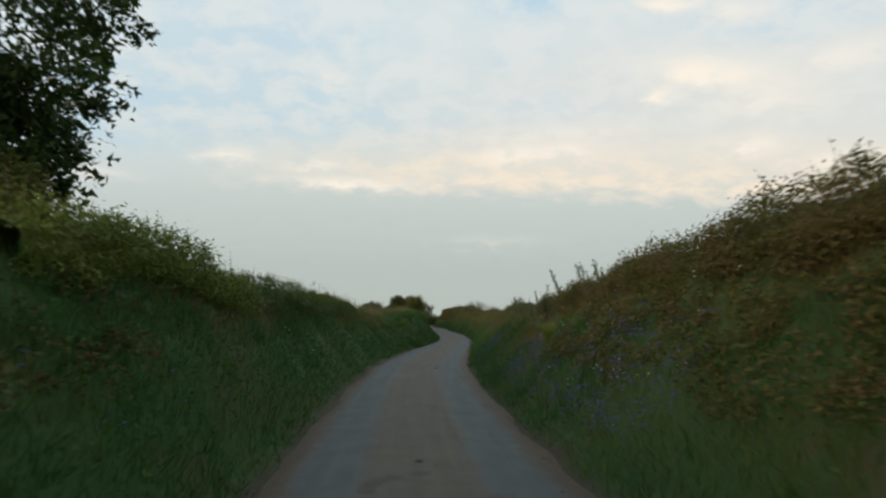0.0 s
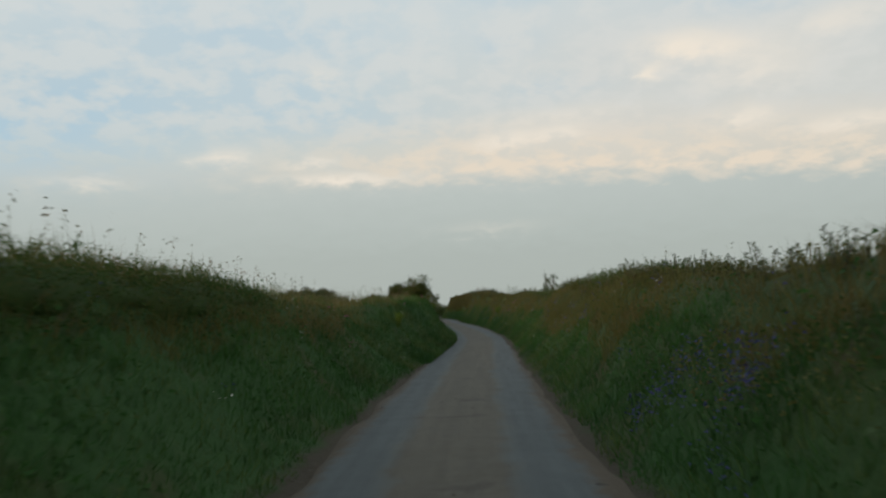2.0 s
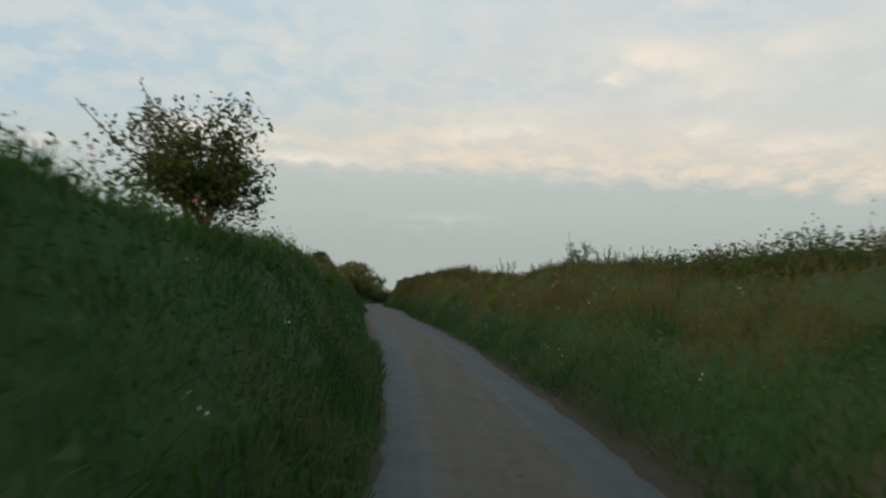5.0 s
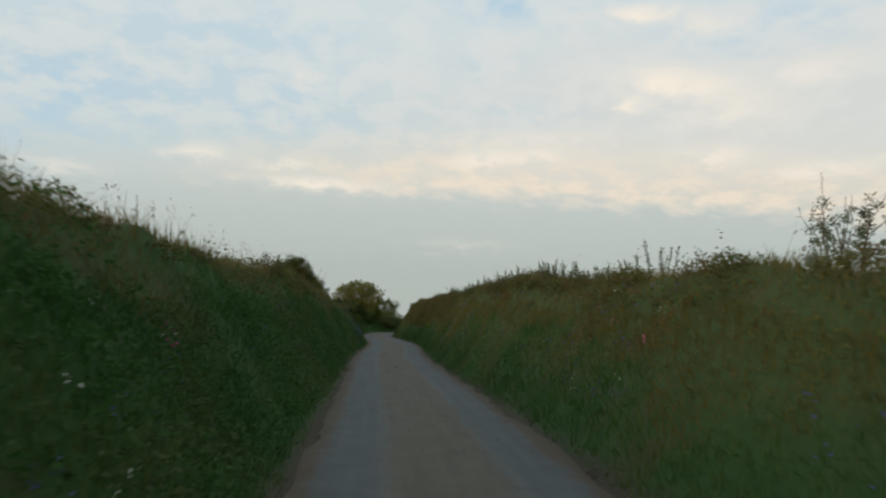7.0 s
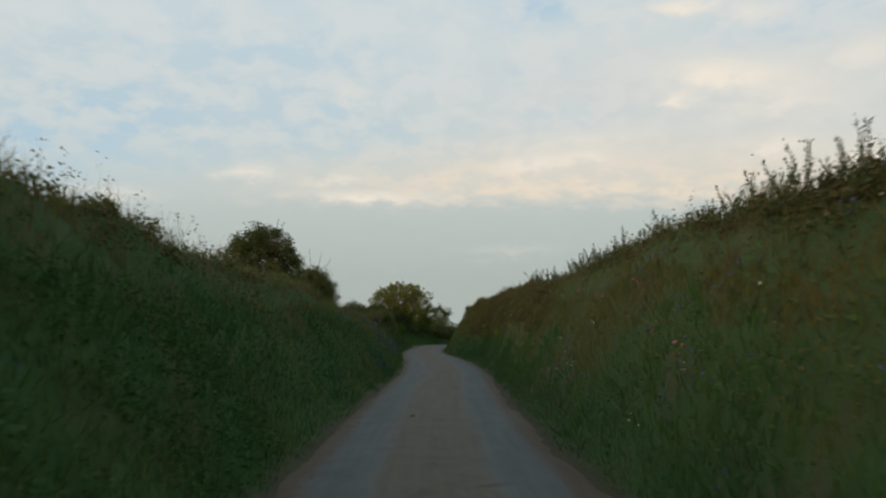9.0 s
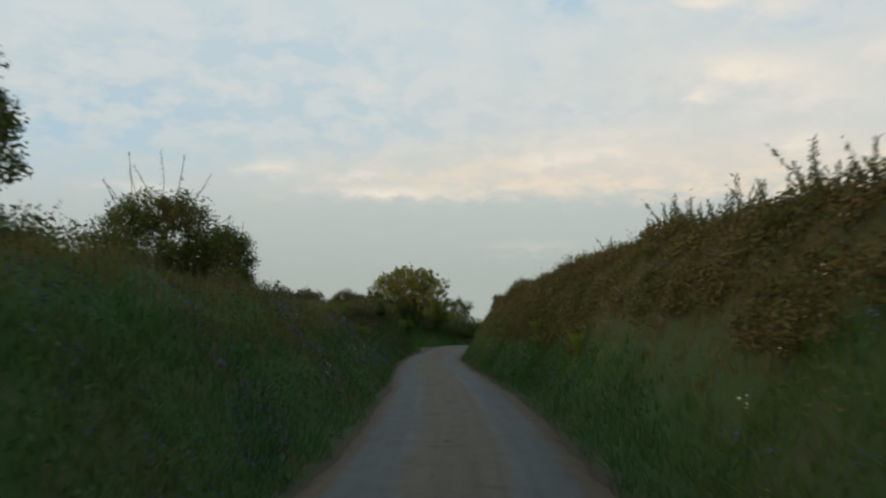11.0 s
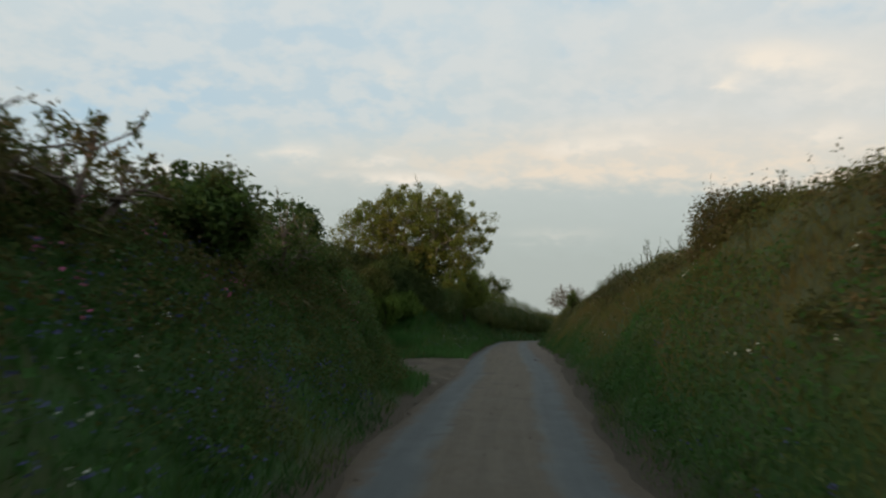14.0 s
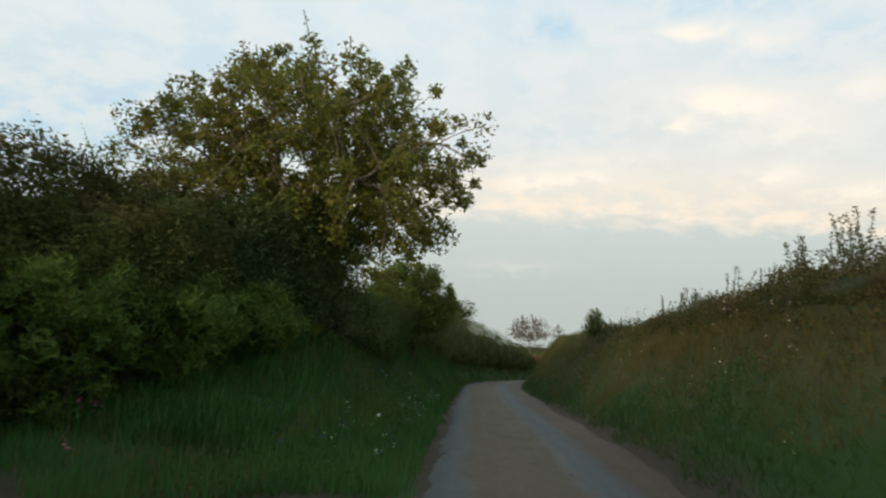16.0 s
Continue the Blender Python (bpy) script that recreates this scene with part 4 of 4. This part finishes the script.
bush(-4.5, 14.3, 3.25, 1.0, HAWTHORN, "low spreading hawthorn bush on the bank", 170, 80, 0.055, squash=1.1, leaders=0.5, spire=2.8)
bush(-2.75, 31.7, 2.5, 1.0, THICKET, "dense dark green elder bush beside bare scrub", 95, 70, 0.075, puff=0.10, long=1.2, gap=0.3, leaders=0.5, spire=1.8)
bush(-2.9, 24.6, 2.24, 1.2, OLIVE_THORN, "low twiggy bramble scrub on the bank", 80, 24, 0.058, long=3.0, gap=0.3, puff=0.05, leaders=0.6, spire=1.8, bark=GREY_TWIG, thin=0.007)
bush(-2.8, 27.6, 2.36, 1.2, OLIVE_THORN, "twiggy half-bare blackthorn scrub on the bank", 105, 24, 0.060, long=3.4, gap=0.3, puff=0.05, leaders=0.6, spire=2.0, bark=GREY_TWIG, thin=0.007)
bush(-2.8, 29.8, 2.52, 1.1, OLIVE_THORN, "brown twiggy blackthorn scrub beside the elder", 75, 16, 0.060, long=2.2, gap=0.3, puff=0.05, leaders=0.6, spire=2.0, bark=GREY_TWIG, thin=0.007)
bush(-2.7, 33.9, 2.55, 1.2, THICKET, "half-bare hawthorn with arching branches", 60, 26, 0.06, long=2.2, gap=0.5, puff=0.09, bark=GREY_TWIG, thin=0.008)
bush(-3.1, 35.8, 2.12, 1.4, THICKET, "leafy hawthorn below the young ash", 130, 60, 0.05, long=1.8)
bush(-2.4, 56.4, 3.1, 2.4, SALLOW, "small spreading oak bush on the bank", 240, 110, 0.075, squash=0.6)
lane_hedge("hedge", -1, [(4.6, 4.6, -0.3, 2.75, 1.2), (4.6, 8.0, -0.3, 2.5, 1.1), (4.6, 10.9, -0.3, 2.65, 1.4), (4.4, 14.9, -0.3, 2.45, 1.2)], HAWTHORN, "low dark hawthorn growth joining the bank bushes", 14000, 0.06)
# hedges round the bend
# the browner leaves carry part of the warm sun on this hedge
lane_hedge("hedge", -1, [(7.9, 44.3, -0.3, 3.2, 1.8), (7.1, 45.0, -0.3, 3.5, 2.0), (6.2, 45.6, -0.3, 3.5, 2.0), (5.7, 46.6, -0.3, 3.1, 1.8), (5.3, 47.4, -0.3, 3.1, 1.8), (4.5, 48.8, -0.3, 3.15, 1.7)], OLIVE_THORN, "overgrown hawthorn hedge with brownish sunlit top", 46000, 0.062, lump=0.24, sprigs=0.5)
# hawthorn leaves chosen here as a darker colour, to stand for deep shade
lane_hedge("hedge", -1, [(6.6, 44.3, -0.3, 2.5, 1.2), (5.4, 45.0, -0.3, 2.5, 1.4), (4.5, 46.0, -0.3, 2.55, 1.4), (4.1, 47.4, -0.3, 2.5, 1.2)], HAWTHORN, "bushy green growth before the hawthorn hedge", 38000, 0.056, lump=0.3)
for off, y, top, wide, mat in ((-7.0, 44.9, 3.2, 1.7, OLIVE_THORN), (-5.4, 46.9, 2.95, 1.6, OLIVE_THORN), (-5.1, 47.7, 3.25, 1.5, OLIVE_THORN), (-4.8, 48.2, 3.1, 1.4, OAK)):
    bush(off, y, top, wide, mat, "leafy hawthorn growing out of the old hedge", 120, 50, 0.06, puff=0.10, gap=0.4, squash=1.1)
for off, y, top, wide in ((-5.3, 44.7, 1.75, 1.3), (-4.6, 45.2, 1.85, 1.3), (-3.9, 46.0, 1.75, 1.2), (-3.5, 47.2, 1.7, 1.1)):
    bush(off, y, top, wide, BROOM, "bright green feathery broom at the hedge foot", 130, 62, 0.11, puff=0.09, gap=0.35, squash=1.1, leaders=0.5, shape=0.16, droop=-2.2)
lane_hedge("ivy_mass", -1, [(4.7, 47.4, -0.3, 2.6, 1.4), (4.0, 48.0, -0.3, 3.0, 1.7), (3.6, 49.2, -0.3, 3.5, 1.9), (3.3, 50.6, -0.3, 3.1, 1.6)], IVY, "glossy dark ivy heaped round the oak's trunk", 26000, 0.06, category="ivy", lump=0.3)
off, y = bank_spots(5000, 2.7, 4.3, -1, 44.8, 49.5)
stuff("tall_tussocks", [blades(ground_point(off, y), rng.uniform(0.16, 0.42, len(y)) * (1 + 0.4 * rumple(y * 1.3, off * 1.3, 75)), np.full(len(y), 0.014), rng.normal(0.2, 0.4, len(y)), rng.uniform(0.3, 1.0, len(y)))], VERGE, "feathery green tussocks at the hedge foot", "grass")
lane_hedge("hedge", -1, [(3.2, 50.5, -0.2, 2.1, 1.3), (2.9, 53, -0.2, 2.1, 1.4), (2.8, 55.6, -0.2, 2.3, 1.4)], THICKET, "low trimmed hedge below the oak", 13000)
lane_hedge("hedge", -1, [(2.7, 56.6, -0.4, 2.5, 1.5), (2.4, 61, -0.4, 2.5, 1.6), (2.3, 67, -0.4, 2.58, 1.6), (2.2, 73, -0.5, 2.58, 1.6), (2.2, 80, -0.6, 2.42, 1.6), (2.2, 85, -0.6, 2.1, 1.5), (2.2, 89, -0.7, 1.7, 1.4), (2.2, 92, -0.7, 1.35, 1.3), (2.3, 98, -0.8, 0.5, 1.2)], HAWTHORN, "trimmed dark hedge running downhill along the lane", 46000, 0.06, sprigs=1.8)
lane_hedge("hedge", -1, [(4.3, 36.8, -0.2, 2.4, 1.4), (5.8, 40, -0.2, 2.5, 1.4), (7.4, 41.6, -0.2, 2.7, 1.6)], THICKET, "dark hedge at the back of the pull-in", 16000)
lane_hedge("hedge", -1, [(3.2, 21.5, -0.1, 1.95, 0.9), (3.2, 25, -0.1, 2.1, 0.9), (3.2, 29.5, -0.1, 2.2, 1.0), (3.6, 34.5, -0.1, 1.9, 1.1)], THICKET, "tangled thicket along the bank top", 20000, 0.04, lump=0.4, sprigs=2.5)
lane_hedge("shrubbery", -1, [(3.0, -77, -0.3, 2.15, 1.2), (3.0, -74.6, -0.3, 2.15, 1.2), (2.95, -72.6, -0.3, 1.95, 1.0), (2.9, -69.8, -0.3, 1.78, 0.7)], SALLOW, "yellow-green sallow shrubs along the bank top", 15000, 0.046, category="shrubs", lump=0.25, sprigs=3.0)
lane_hedge("hedge", -1, [(2.95, -71, -0.5, 2.02, 1.1), (2.95, -68, -0.5, 2.04, 1.1), (2.95, -64, -0.5, 1.96, 1.0), (2.95, -60, -0.5, 1.92, 1.0), (2.95, -56.5, -0.4, 1.74, 0.7)], THICKET, "low bramble and hawthorn growth along the bank top", 26000, 0.036, lump=0.25, sprigs=1.6)
# bramble masses on the far-side bank
lane_hedge("bramble_thicket", 1, [(3.3, -83, -0.3, 2.4, 1.3), (3.2, -80, -0.3, 2.42, 1.3), (3.2, -76, -0.3, 2.42, 1.3), (3.2, -73.5, -0.3, 2.28, 1.2), (3.2, -70.6, -0.3, 2.06, 1.0), (3.2, -67.2, -0.3, 2.00, 0.9), (3.2, -65.4, -0.3, 1.88, 0.8), (3.2, -63.8, -0.3, 1.72, 0.6)], BRAMBLE, "brown bramble thicket overhanging the bank", 62000, 0.038, category="bramble", lump=0.28)
lane_hedge("bramble_thicket", 1, [(3.4, 22.4, -0.3, 2.75, 1.0), (3.25, 24.4, -0.3, 2.95, 1.1), (3.3, 26.2, -0.3, 2.8, 1.1), (3.3, 28, -0.3, 2.6, 0.9)], BRAMBLE, "dark bramble mound on the bank top", 15000, category="bramble")
lane_hedge("bramble_thicket", 1, [(3.2, 32.8, -0.3, 2.65, 0.9), (3.1, 34.2, -0.3, 2.85, 1.1), (3.2, 36, -0.3, 2.65, 0.9)], BRAMBLE, "small bramble mound on the bank top", 9000, category="bramble")
lane_hedge("hedge", 1, [(3.4, -59, -0.3, 1.80, 0.6), (3.4, -55, -0.3, 1.92, 0.8), (3.4, -50, -0.3, 2.02, 0.8), (3.4, -45, -0.3, 2.0, 0.8), (3.4, -39, -0.3, 1.88, 0.7)], THICKET, "low clipped hedge strip along the bank top", 12000)
bush(6.7, -17.3, 3.45, 1.5, SHOOT, "open grey-green sallow bush behind the bank", 90, 34, 0.05, gap=0.3, puff=0.07, leaders=0.7, spire=2.4)
lane_hedge("hedge", 1, [(3.2, -17.5, -0.3, 2.02, 0.5), (3.15, -14, -0.3, 2.14, 0.6), (3.1, -10, -0.3, 2.34, 0.7), (3.1, -6, -0.3, 2.50, 0.7), (3.15, -2, -0.3, 2.58, 0.7), (3.2, 3, -0.3, 2.45, 0.5)], DARK_HEDGE, "low dark overhanging hedge along the bank top", 15000)
lane_hedge("hedge", 1, [(3.3, -39, -0.25, 1.86, 0.6), (3.3, -32, -0.25, 1.92, 0.55), (3.3, -25, -0.25, 2.08, 0.5)], THICKET, "thin straggling hedge strip along the bank top", 9000)
lane_hedge("hedge", 1, [(3.1, 35.6, -0.5, 2.30, 0.9), (2.95, 38, -0.7, 2.26, 1.2), (2.9, 42, -0.8, 2.24, 1.35), (2.9, 46, -0.7, 2.12, 1.2), (3.0, 50, -0.5, 1.98, 0.9), (3.1, 54, -0.3, 1.86, 0.6)], DARK_HEDGE, "dark heathery strip along the bank top", 30000, 0.04, lump=0.2, sprigs=0.4)
bush(2.65, 58.4, 2.26, 0.55, SALLOW, "small yellow-green bush at the end of the bank", 70, 30, 0.045, puff=0.07, leaders=0.6, spire=1.3, squash=0.8)
# far hedgerows and trees
hedge("hedgerow", [(-40, 70, 0.3, 3.8, 3), (-22, 84, 0.3, 3.4, 3), (-4, 96, 0.3, 2.6, 3)], FAR_LEAVES, "distant grey-green field hedgerow", 9000, 0.22)
hedge("hedgerow", [(0, 97, -0.9, 0.8, 1.5), (5, 98, -0.9, 0.9, 1.5), (10, 99, -0.9, 0.95, 1.5), (16, 100, -0.9, 0.9, 1.5), (24, 102, -0.9, 0.9, 1.5)], RUSSET, "low russet hedge at the foot of the hill", 9000, 0.09)
hedge("hedgerow", [(-60, 200, -2.2, 4.5, 5), (0, 240, -2.6, 1.5, 5), (60, 225, -2.4, 2.5, 5)], FAR_LEAVES, "far hedgerow beyond the fields", 9000, 0.4)
hedge("field_bushes", [(-16.5, 1, 1.2, 3.4, 2), (-13.5, 2.5, 1.2, 3.8, 2.4), (-10.5, 4, 1.2, 3.3, 2)], HAWTHORN, "clump of bushes in the field edge", 6000, 0.08, "bushes")
woody("hedgerow_tree", (1.4, 97.0, 0.5), (1.4, 97.0, 3.4), (2.7, 2.2, 1.6), 170, 60, 0.14, HAWTHORN, BARK, "dark round hedgerow tree beyond the bend", "tree", trunk=0.14, puff=0.25)
for x, y, wide, top in ((-36.8, 140, 7.4, 8.1), (-32.7, 143, 8.2, 8.7), (-28.2, 146, 7.4, 8.3), (-23.1, 140, 6.6, 6.0), (-13.1, 143, 8.2, 6.0)):
    woody("field_tree", (x, y, float(height(x - centre(y), y)) - 0.1), (x, y, top * 0.6), (wide / 2, wide / 2, top * 0.42), 170, 34, 0.42, FAR_LEAVES, BARK, "distant dark rounded tree in a field", "tree", trunk=0.3, puff=0.55)
for x, y, wide, top, twigs in ((27.3, 218.2, 11.4, 9.4, 1500), (37.4, 231.5, 5.4, 7.7, 400)):
    ground = float(height(x - centre(y), y))
    woody("bare_tree", (x, y, ground), (x, y, top - 5.0), (wide / 2, wide / 2, 5.0), twigs, 0, 0.06, RUSSET, PALE_TWIG, "nearly bare spreading tree beyond the lane's end", "tree", trunk=0.22, gap=0.2, thin=0.034, fork=0.3, squash=0.5, leaders=0.1)


# ---- leafy shoots and ferns on the banks ----


def shoot(name, tall, stalks, spread=0.10, label="leafy upright shoots rising from the bank top", category="shoots", group="shoots on the bank top"):
    """A cluster of upright stalks with leaves in pairs all the way up."""
    root = new(name)
    for k in range(stalks):
        foot = np.array([*rng.normal(0, spread, 2), -0.05])
        tip = foot * [1.3, 1.3, 1] + np.array([*rng.normal(0, 0.10, 2), tall * rng.uniform(0.55, 1.0)])
        v, f = bough(foot, tip, 0.006, 0.002, 0.04, 5)
        stem = part("stem", mesh_of("stem", v, f), TWIG, root)
        steps = np.linspace(0.15, 1, int(22 * tall / 0.5))[:, None]
        spots = np.repeat(foot + (tip - foot) * steps, 2, 0)
        spots = spots + rng.normal(0, 0.012, spots.shape)
        v, f = leaves(spots, rng.uniform(0.026, 0.054, len(spots)), -1.2, 0.48)
        part("leaves", mesh_of("leaves", v, f), SHOOT, stem)
    return tagged(root, label, category, group)


def sow_shoots():
    first = [shoot("leafy_shoot", 0.55, 4), shoot("leafy_shoot", 0.42, 6), shoot("leafy_shoot", 0.72, 3)]
    spread = []
    for side, y0, y1, n in ((1, -72, -58, 16), (1, -58, -38, 70), (1, -38, -24, 46), (1, -17, 2, 92), (1, 2, 12, 44), (1, 12, 19, 6), (1, 19, 40, 28), (1, 40, 62, 42), (-1, 4, 16, 8), (-1, 10.4, 11.6, 5)):
        for _ in range(n):
            spread.append((side, rng.uniform(y0, y1), rng.uniform(3.0, 3.4)))
    for k, (side, y, off) in enumerate(spread):
        p = on_bank(side * off, y, (-0.14 if 2 < y < 20 else -0.17 if 36 < y < 54 else -0.10 if -58 < y < 2 else 0.0) if side > 0 else 0.02)
        size = rng.uniform(0.7, 1.25) * (0.8 if y < 2 else 0.75 if 12 < y < 26 else 1.0)
        m = pose(*p, rz=float(rng.uniform(0, 360))) @ Matrix.Scale(size, 4)
        if k < 3:
            first[k].matrix_world = m
        else:
            copy_thing(first[k % 3], m)


sow_shoots()
for off, y, tall, stalks, wide in ((3.1, -66.4, 0.55, 16, 0.25), (3.2, -67.4, 0.66, 18, 0.3), (3.2, -68.5, 0.62, 16, 0.3), (3.1, -69.4, 0.66, 16, 0.3), (3.2, -70.3, 0.6, 14, 0.3), (4.1, -15.9, 1.15, 8, 0.10), (3.6, -14.6, 0.6, 8, 0.2), (3.3, -60.6, 0.48, 14, 0.22), (3.3, -62.2, 0.36, 10, 0.2), (3.3, -65.6, 0.4, 12, 0.25), (3.2, 45.4, 0.8, 9, 0.2), (3.1, 46.6, 0.72, 8, 0.18), (3.2, 44.3, 0.7, 8, 0.2)):
    shoot("shrub", tall, stalks, wide, "open shrub of upright leafy shoots on the bank top", "shrub", "").location = on_bank(off, y)


def fern(name, tall, fronds):
    """A tuft of arching fronds, each with leaflets to both sides."""
    root = new(name)
    for k in range(fronds):
        pieces = []
        a = 2 * math.pi * k / fronds + rng.uniform(-0.3, 0.3)
        out = np.array([math.cos(a), math.sin(a), 0])
        s = np.linspace(0, 1, 26)[:, None]
        line = out * tall * 0.42 * s * s + np.array([0, 0, 1.0]) * tall * (1.25 * s - 0.35 * s * s) + rng.normal(0, 0.03, 3) * s
        side = np.array([-out[1], out[0], 0])
        pieces.append(tube(line, 0.006 * (1.1 - s[:, 0]), 4))
        for sign in (-1, 1):
            reach = tall * 0.20 * np.sin(np.pi * (0.12 + 0.88 * s)) + 0.01
            base, tip = line, line + side * sign * reach + np.gradient(line, axis=0) * 4.0 * rng.uniform(0.3, 1.2, s.shape) - np.array([0, 0, 0.25]) * reach * rng.uniform(0, 1, s.shape)
            w = np.gradient(line, axis=0) * 0.26
            v = np.stack([base - w, base + w, tip + w * 0.3, tip - w * 0.3], 1).reshape(-1, 3)
            pieces.append((v, np.arange(len(s))[:, None] * 4 + [0, 1, 2, 3]))
        v, f = joined(pieces)
        part("frond", mesh_of("frond", v, f), FERN, root)
    return tagged(root, "yellow-green fern tuft growing from the bank", "fern", "ferns on the banks")


def plant_ferns():
    spots = [(1, -25.0, 2.0), (1, -24.2, 2.2), (1, 15.3, 1.95), (1, 16.2, 2.1), (1, 11.4, 2.0), (-1, 21.4, 2.3), (-1, 22.2, 2.2), (-1, -48.5, 2.0), (-1, 48.2, 3.0), (1, -70.0, 2.2), (1, 21, 2.0), (-1, -32, 1.9)]
    first = fern("fern", 0.62, 11)
    for k, (side, y, off) in enumerate(spots):
        m = pose(*on_bank(side * off, y, -0.08), rx=0, ry=-side * 10, rz=float(rng.uniform(0, 40))) @ Matrix.Scale(float(rng.uniform(0.65, 0.95)), 4)
        if k == 0:
            first.matrix_world = m
        else:
            copy_thing(first, m)


plant_ferns()

# ---- the gravel pull-in ----


def build_pull_in():
    o, y = np.meshgrid(np.linspace(-7.6, -0.98, 74), np.linspace(35.4, 45.0, 100))
    keep = (pull_in(o, y) > 0.55 + 0.3 * rumple(y * 3, o * 3, 38)) & (height(o, y) < 0.16)
    keep |= (o > -1.4 + 0.12 * rumple(y * 2, o, 34)) & (y > 37.2) & (y < 44.4)
    verts = np.stack([centre(y) + o, y, height(o, y) + 0.012 + 0.008 * rumple(y * 3, o * 3, 35) + 0.026 * np.clip((o + 1.7) / 0.5, 0, 1) * np.clip((y - 37.5) / 2, 0, 1) * np.clip((44.4 - y) / 1.5, 0, 1)], -1).reshape(-1, 3)
    n, m = o.shape
    i = (np.arange(n - 1)[:, None] * m + np.arange(m - 1)).ravel()
    faces = np.stack([i, i + 1, i + m + 1, i + m], -1)
    faces = faces[keep.ravel()[faces].all(1)]
    tagged(part("gravel_pull_in", mesh_of("gravel_pull_in", verts, faces), GRAVEL, smooth=True), "dusty brown gravel pull-in beside the lane", "gravel", kind="structure")
    off, yy = rng.uniform(-7, -1.3, 1700), rng.uniform(36.5, 44.6, 1700)
    ok = pull_in(off, yy) > 0.7
    at = ground_point(off[ok], yy[ok]) + [0, 0, 0.014]
    r = rng.uniform(0.005, 0.018, len(at))[:, None]
    corner = np.array([[1, 0, 0], [0, 1, 0], [-1, 0, 0], [0, -1, 0], [0, 0, 0.7]])
    verts = (at[:, None] + corner[None] * r[:, None] * rng.uniform(0.6, 1.3, (len(at), 5, 1))).reshape(-1, 3)
    k = np.arange(len(at))[:, None] * 5
    stuff_faces = np.concatenate([k + [0, 1, 4], k + [1, 2, 4], k + [2, 3, 4], k + [3, 0, 4]])
    tagged(part("loose_stones", mesh_of("loose_stones", verts, stuff_faces), GRAVEL), "small loose stones on the gravel pull-in", "stones", kind="stuff")


build_pull_in()


def scatter_clods():
    """Small dark clods and stones dropped along the lane's middle and edges."""
    n = 700
    y = rng.uniform(-85, 75, n)
    off = np.where(rng.random(n) < 0.55, rng.normal(0, 0.28, n), np.sign(rng.normal(0, 1, n)) * rng.uniform(1.0, 1.28, n))
    y = np.concatenate([y, rng.uniform(38, 60, 60), 45.31 + rng.normal(0, 0.25, 9), 43.94 + rng.normal(0, 0.25, 7), -52.4 + rng.normal(0, 0.2, 8)])
    off = np.concatenate([off, rng.normal(0, 0.35, 60), rng.normal(-0.1, 0.15, 9), rng.normal(0.5, 0.15, 7), rng.normal(0.6, 0.15, 8)])
    at = np.stack([centre(y) + off, y, road_height(off, y) - 0.004], -1)
    r = rng.uniform(0.006, 0.022, len(at))[:, None, None] * np.where(rng.random(len(at)) < 0.06, 2.4, 1.0)[:, None, None] * [1.7, 0.9, 1.0]
    corner = np.array([[1, 0, 0], [0.3, 0.9, 0], [-0.8, 0.6, 0], [-0.8, -0.6, 0], [0.3, -0.9, 0], [0, 0, 0.55]])
    verts = (at[:, None] + corner[None] * r * rng.uniform(0.6, 1.5, (len(at), 6, 1))).reshape(-1, 3)
    k = np.arange(len(at))[:, None] * 6
    faces = np.concatenate([k + [a, (a + 1) % 5, 5] for a in range(5)])
    tagged(part("mud_clods", mesh_of("mud_clods", verts, faces), CLOD), "small dark clods of mud scattered on the tarmac", "mud", kind="stuff")


CLOD = bark_material("dried_mud", (0.022, 0.017, 0.012), (0.060, 0.047, 0.034))
scatter_clods()
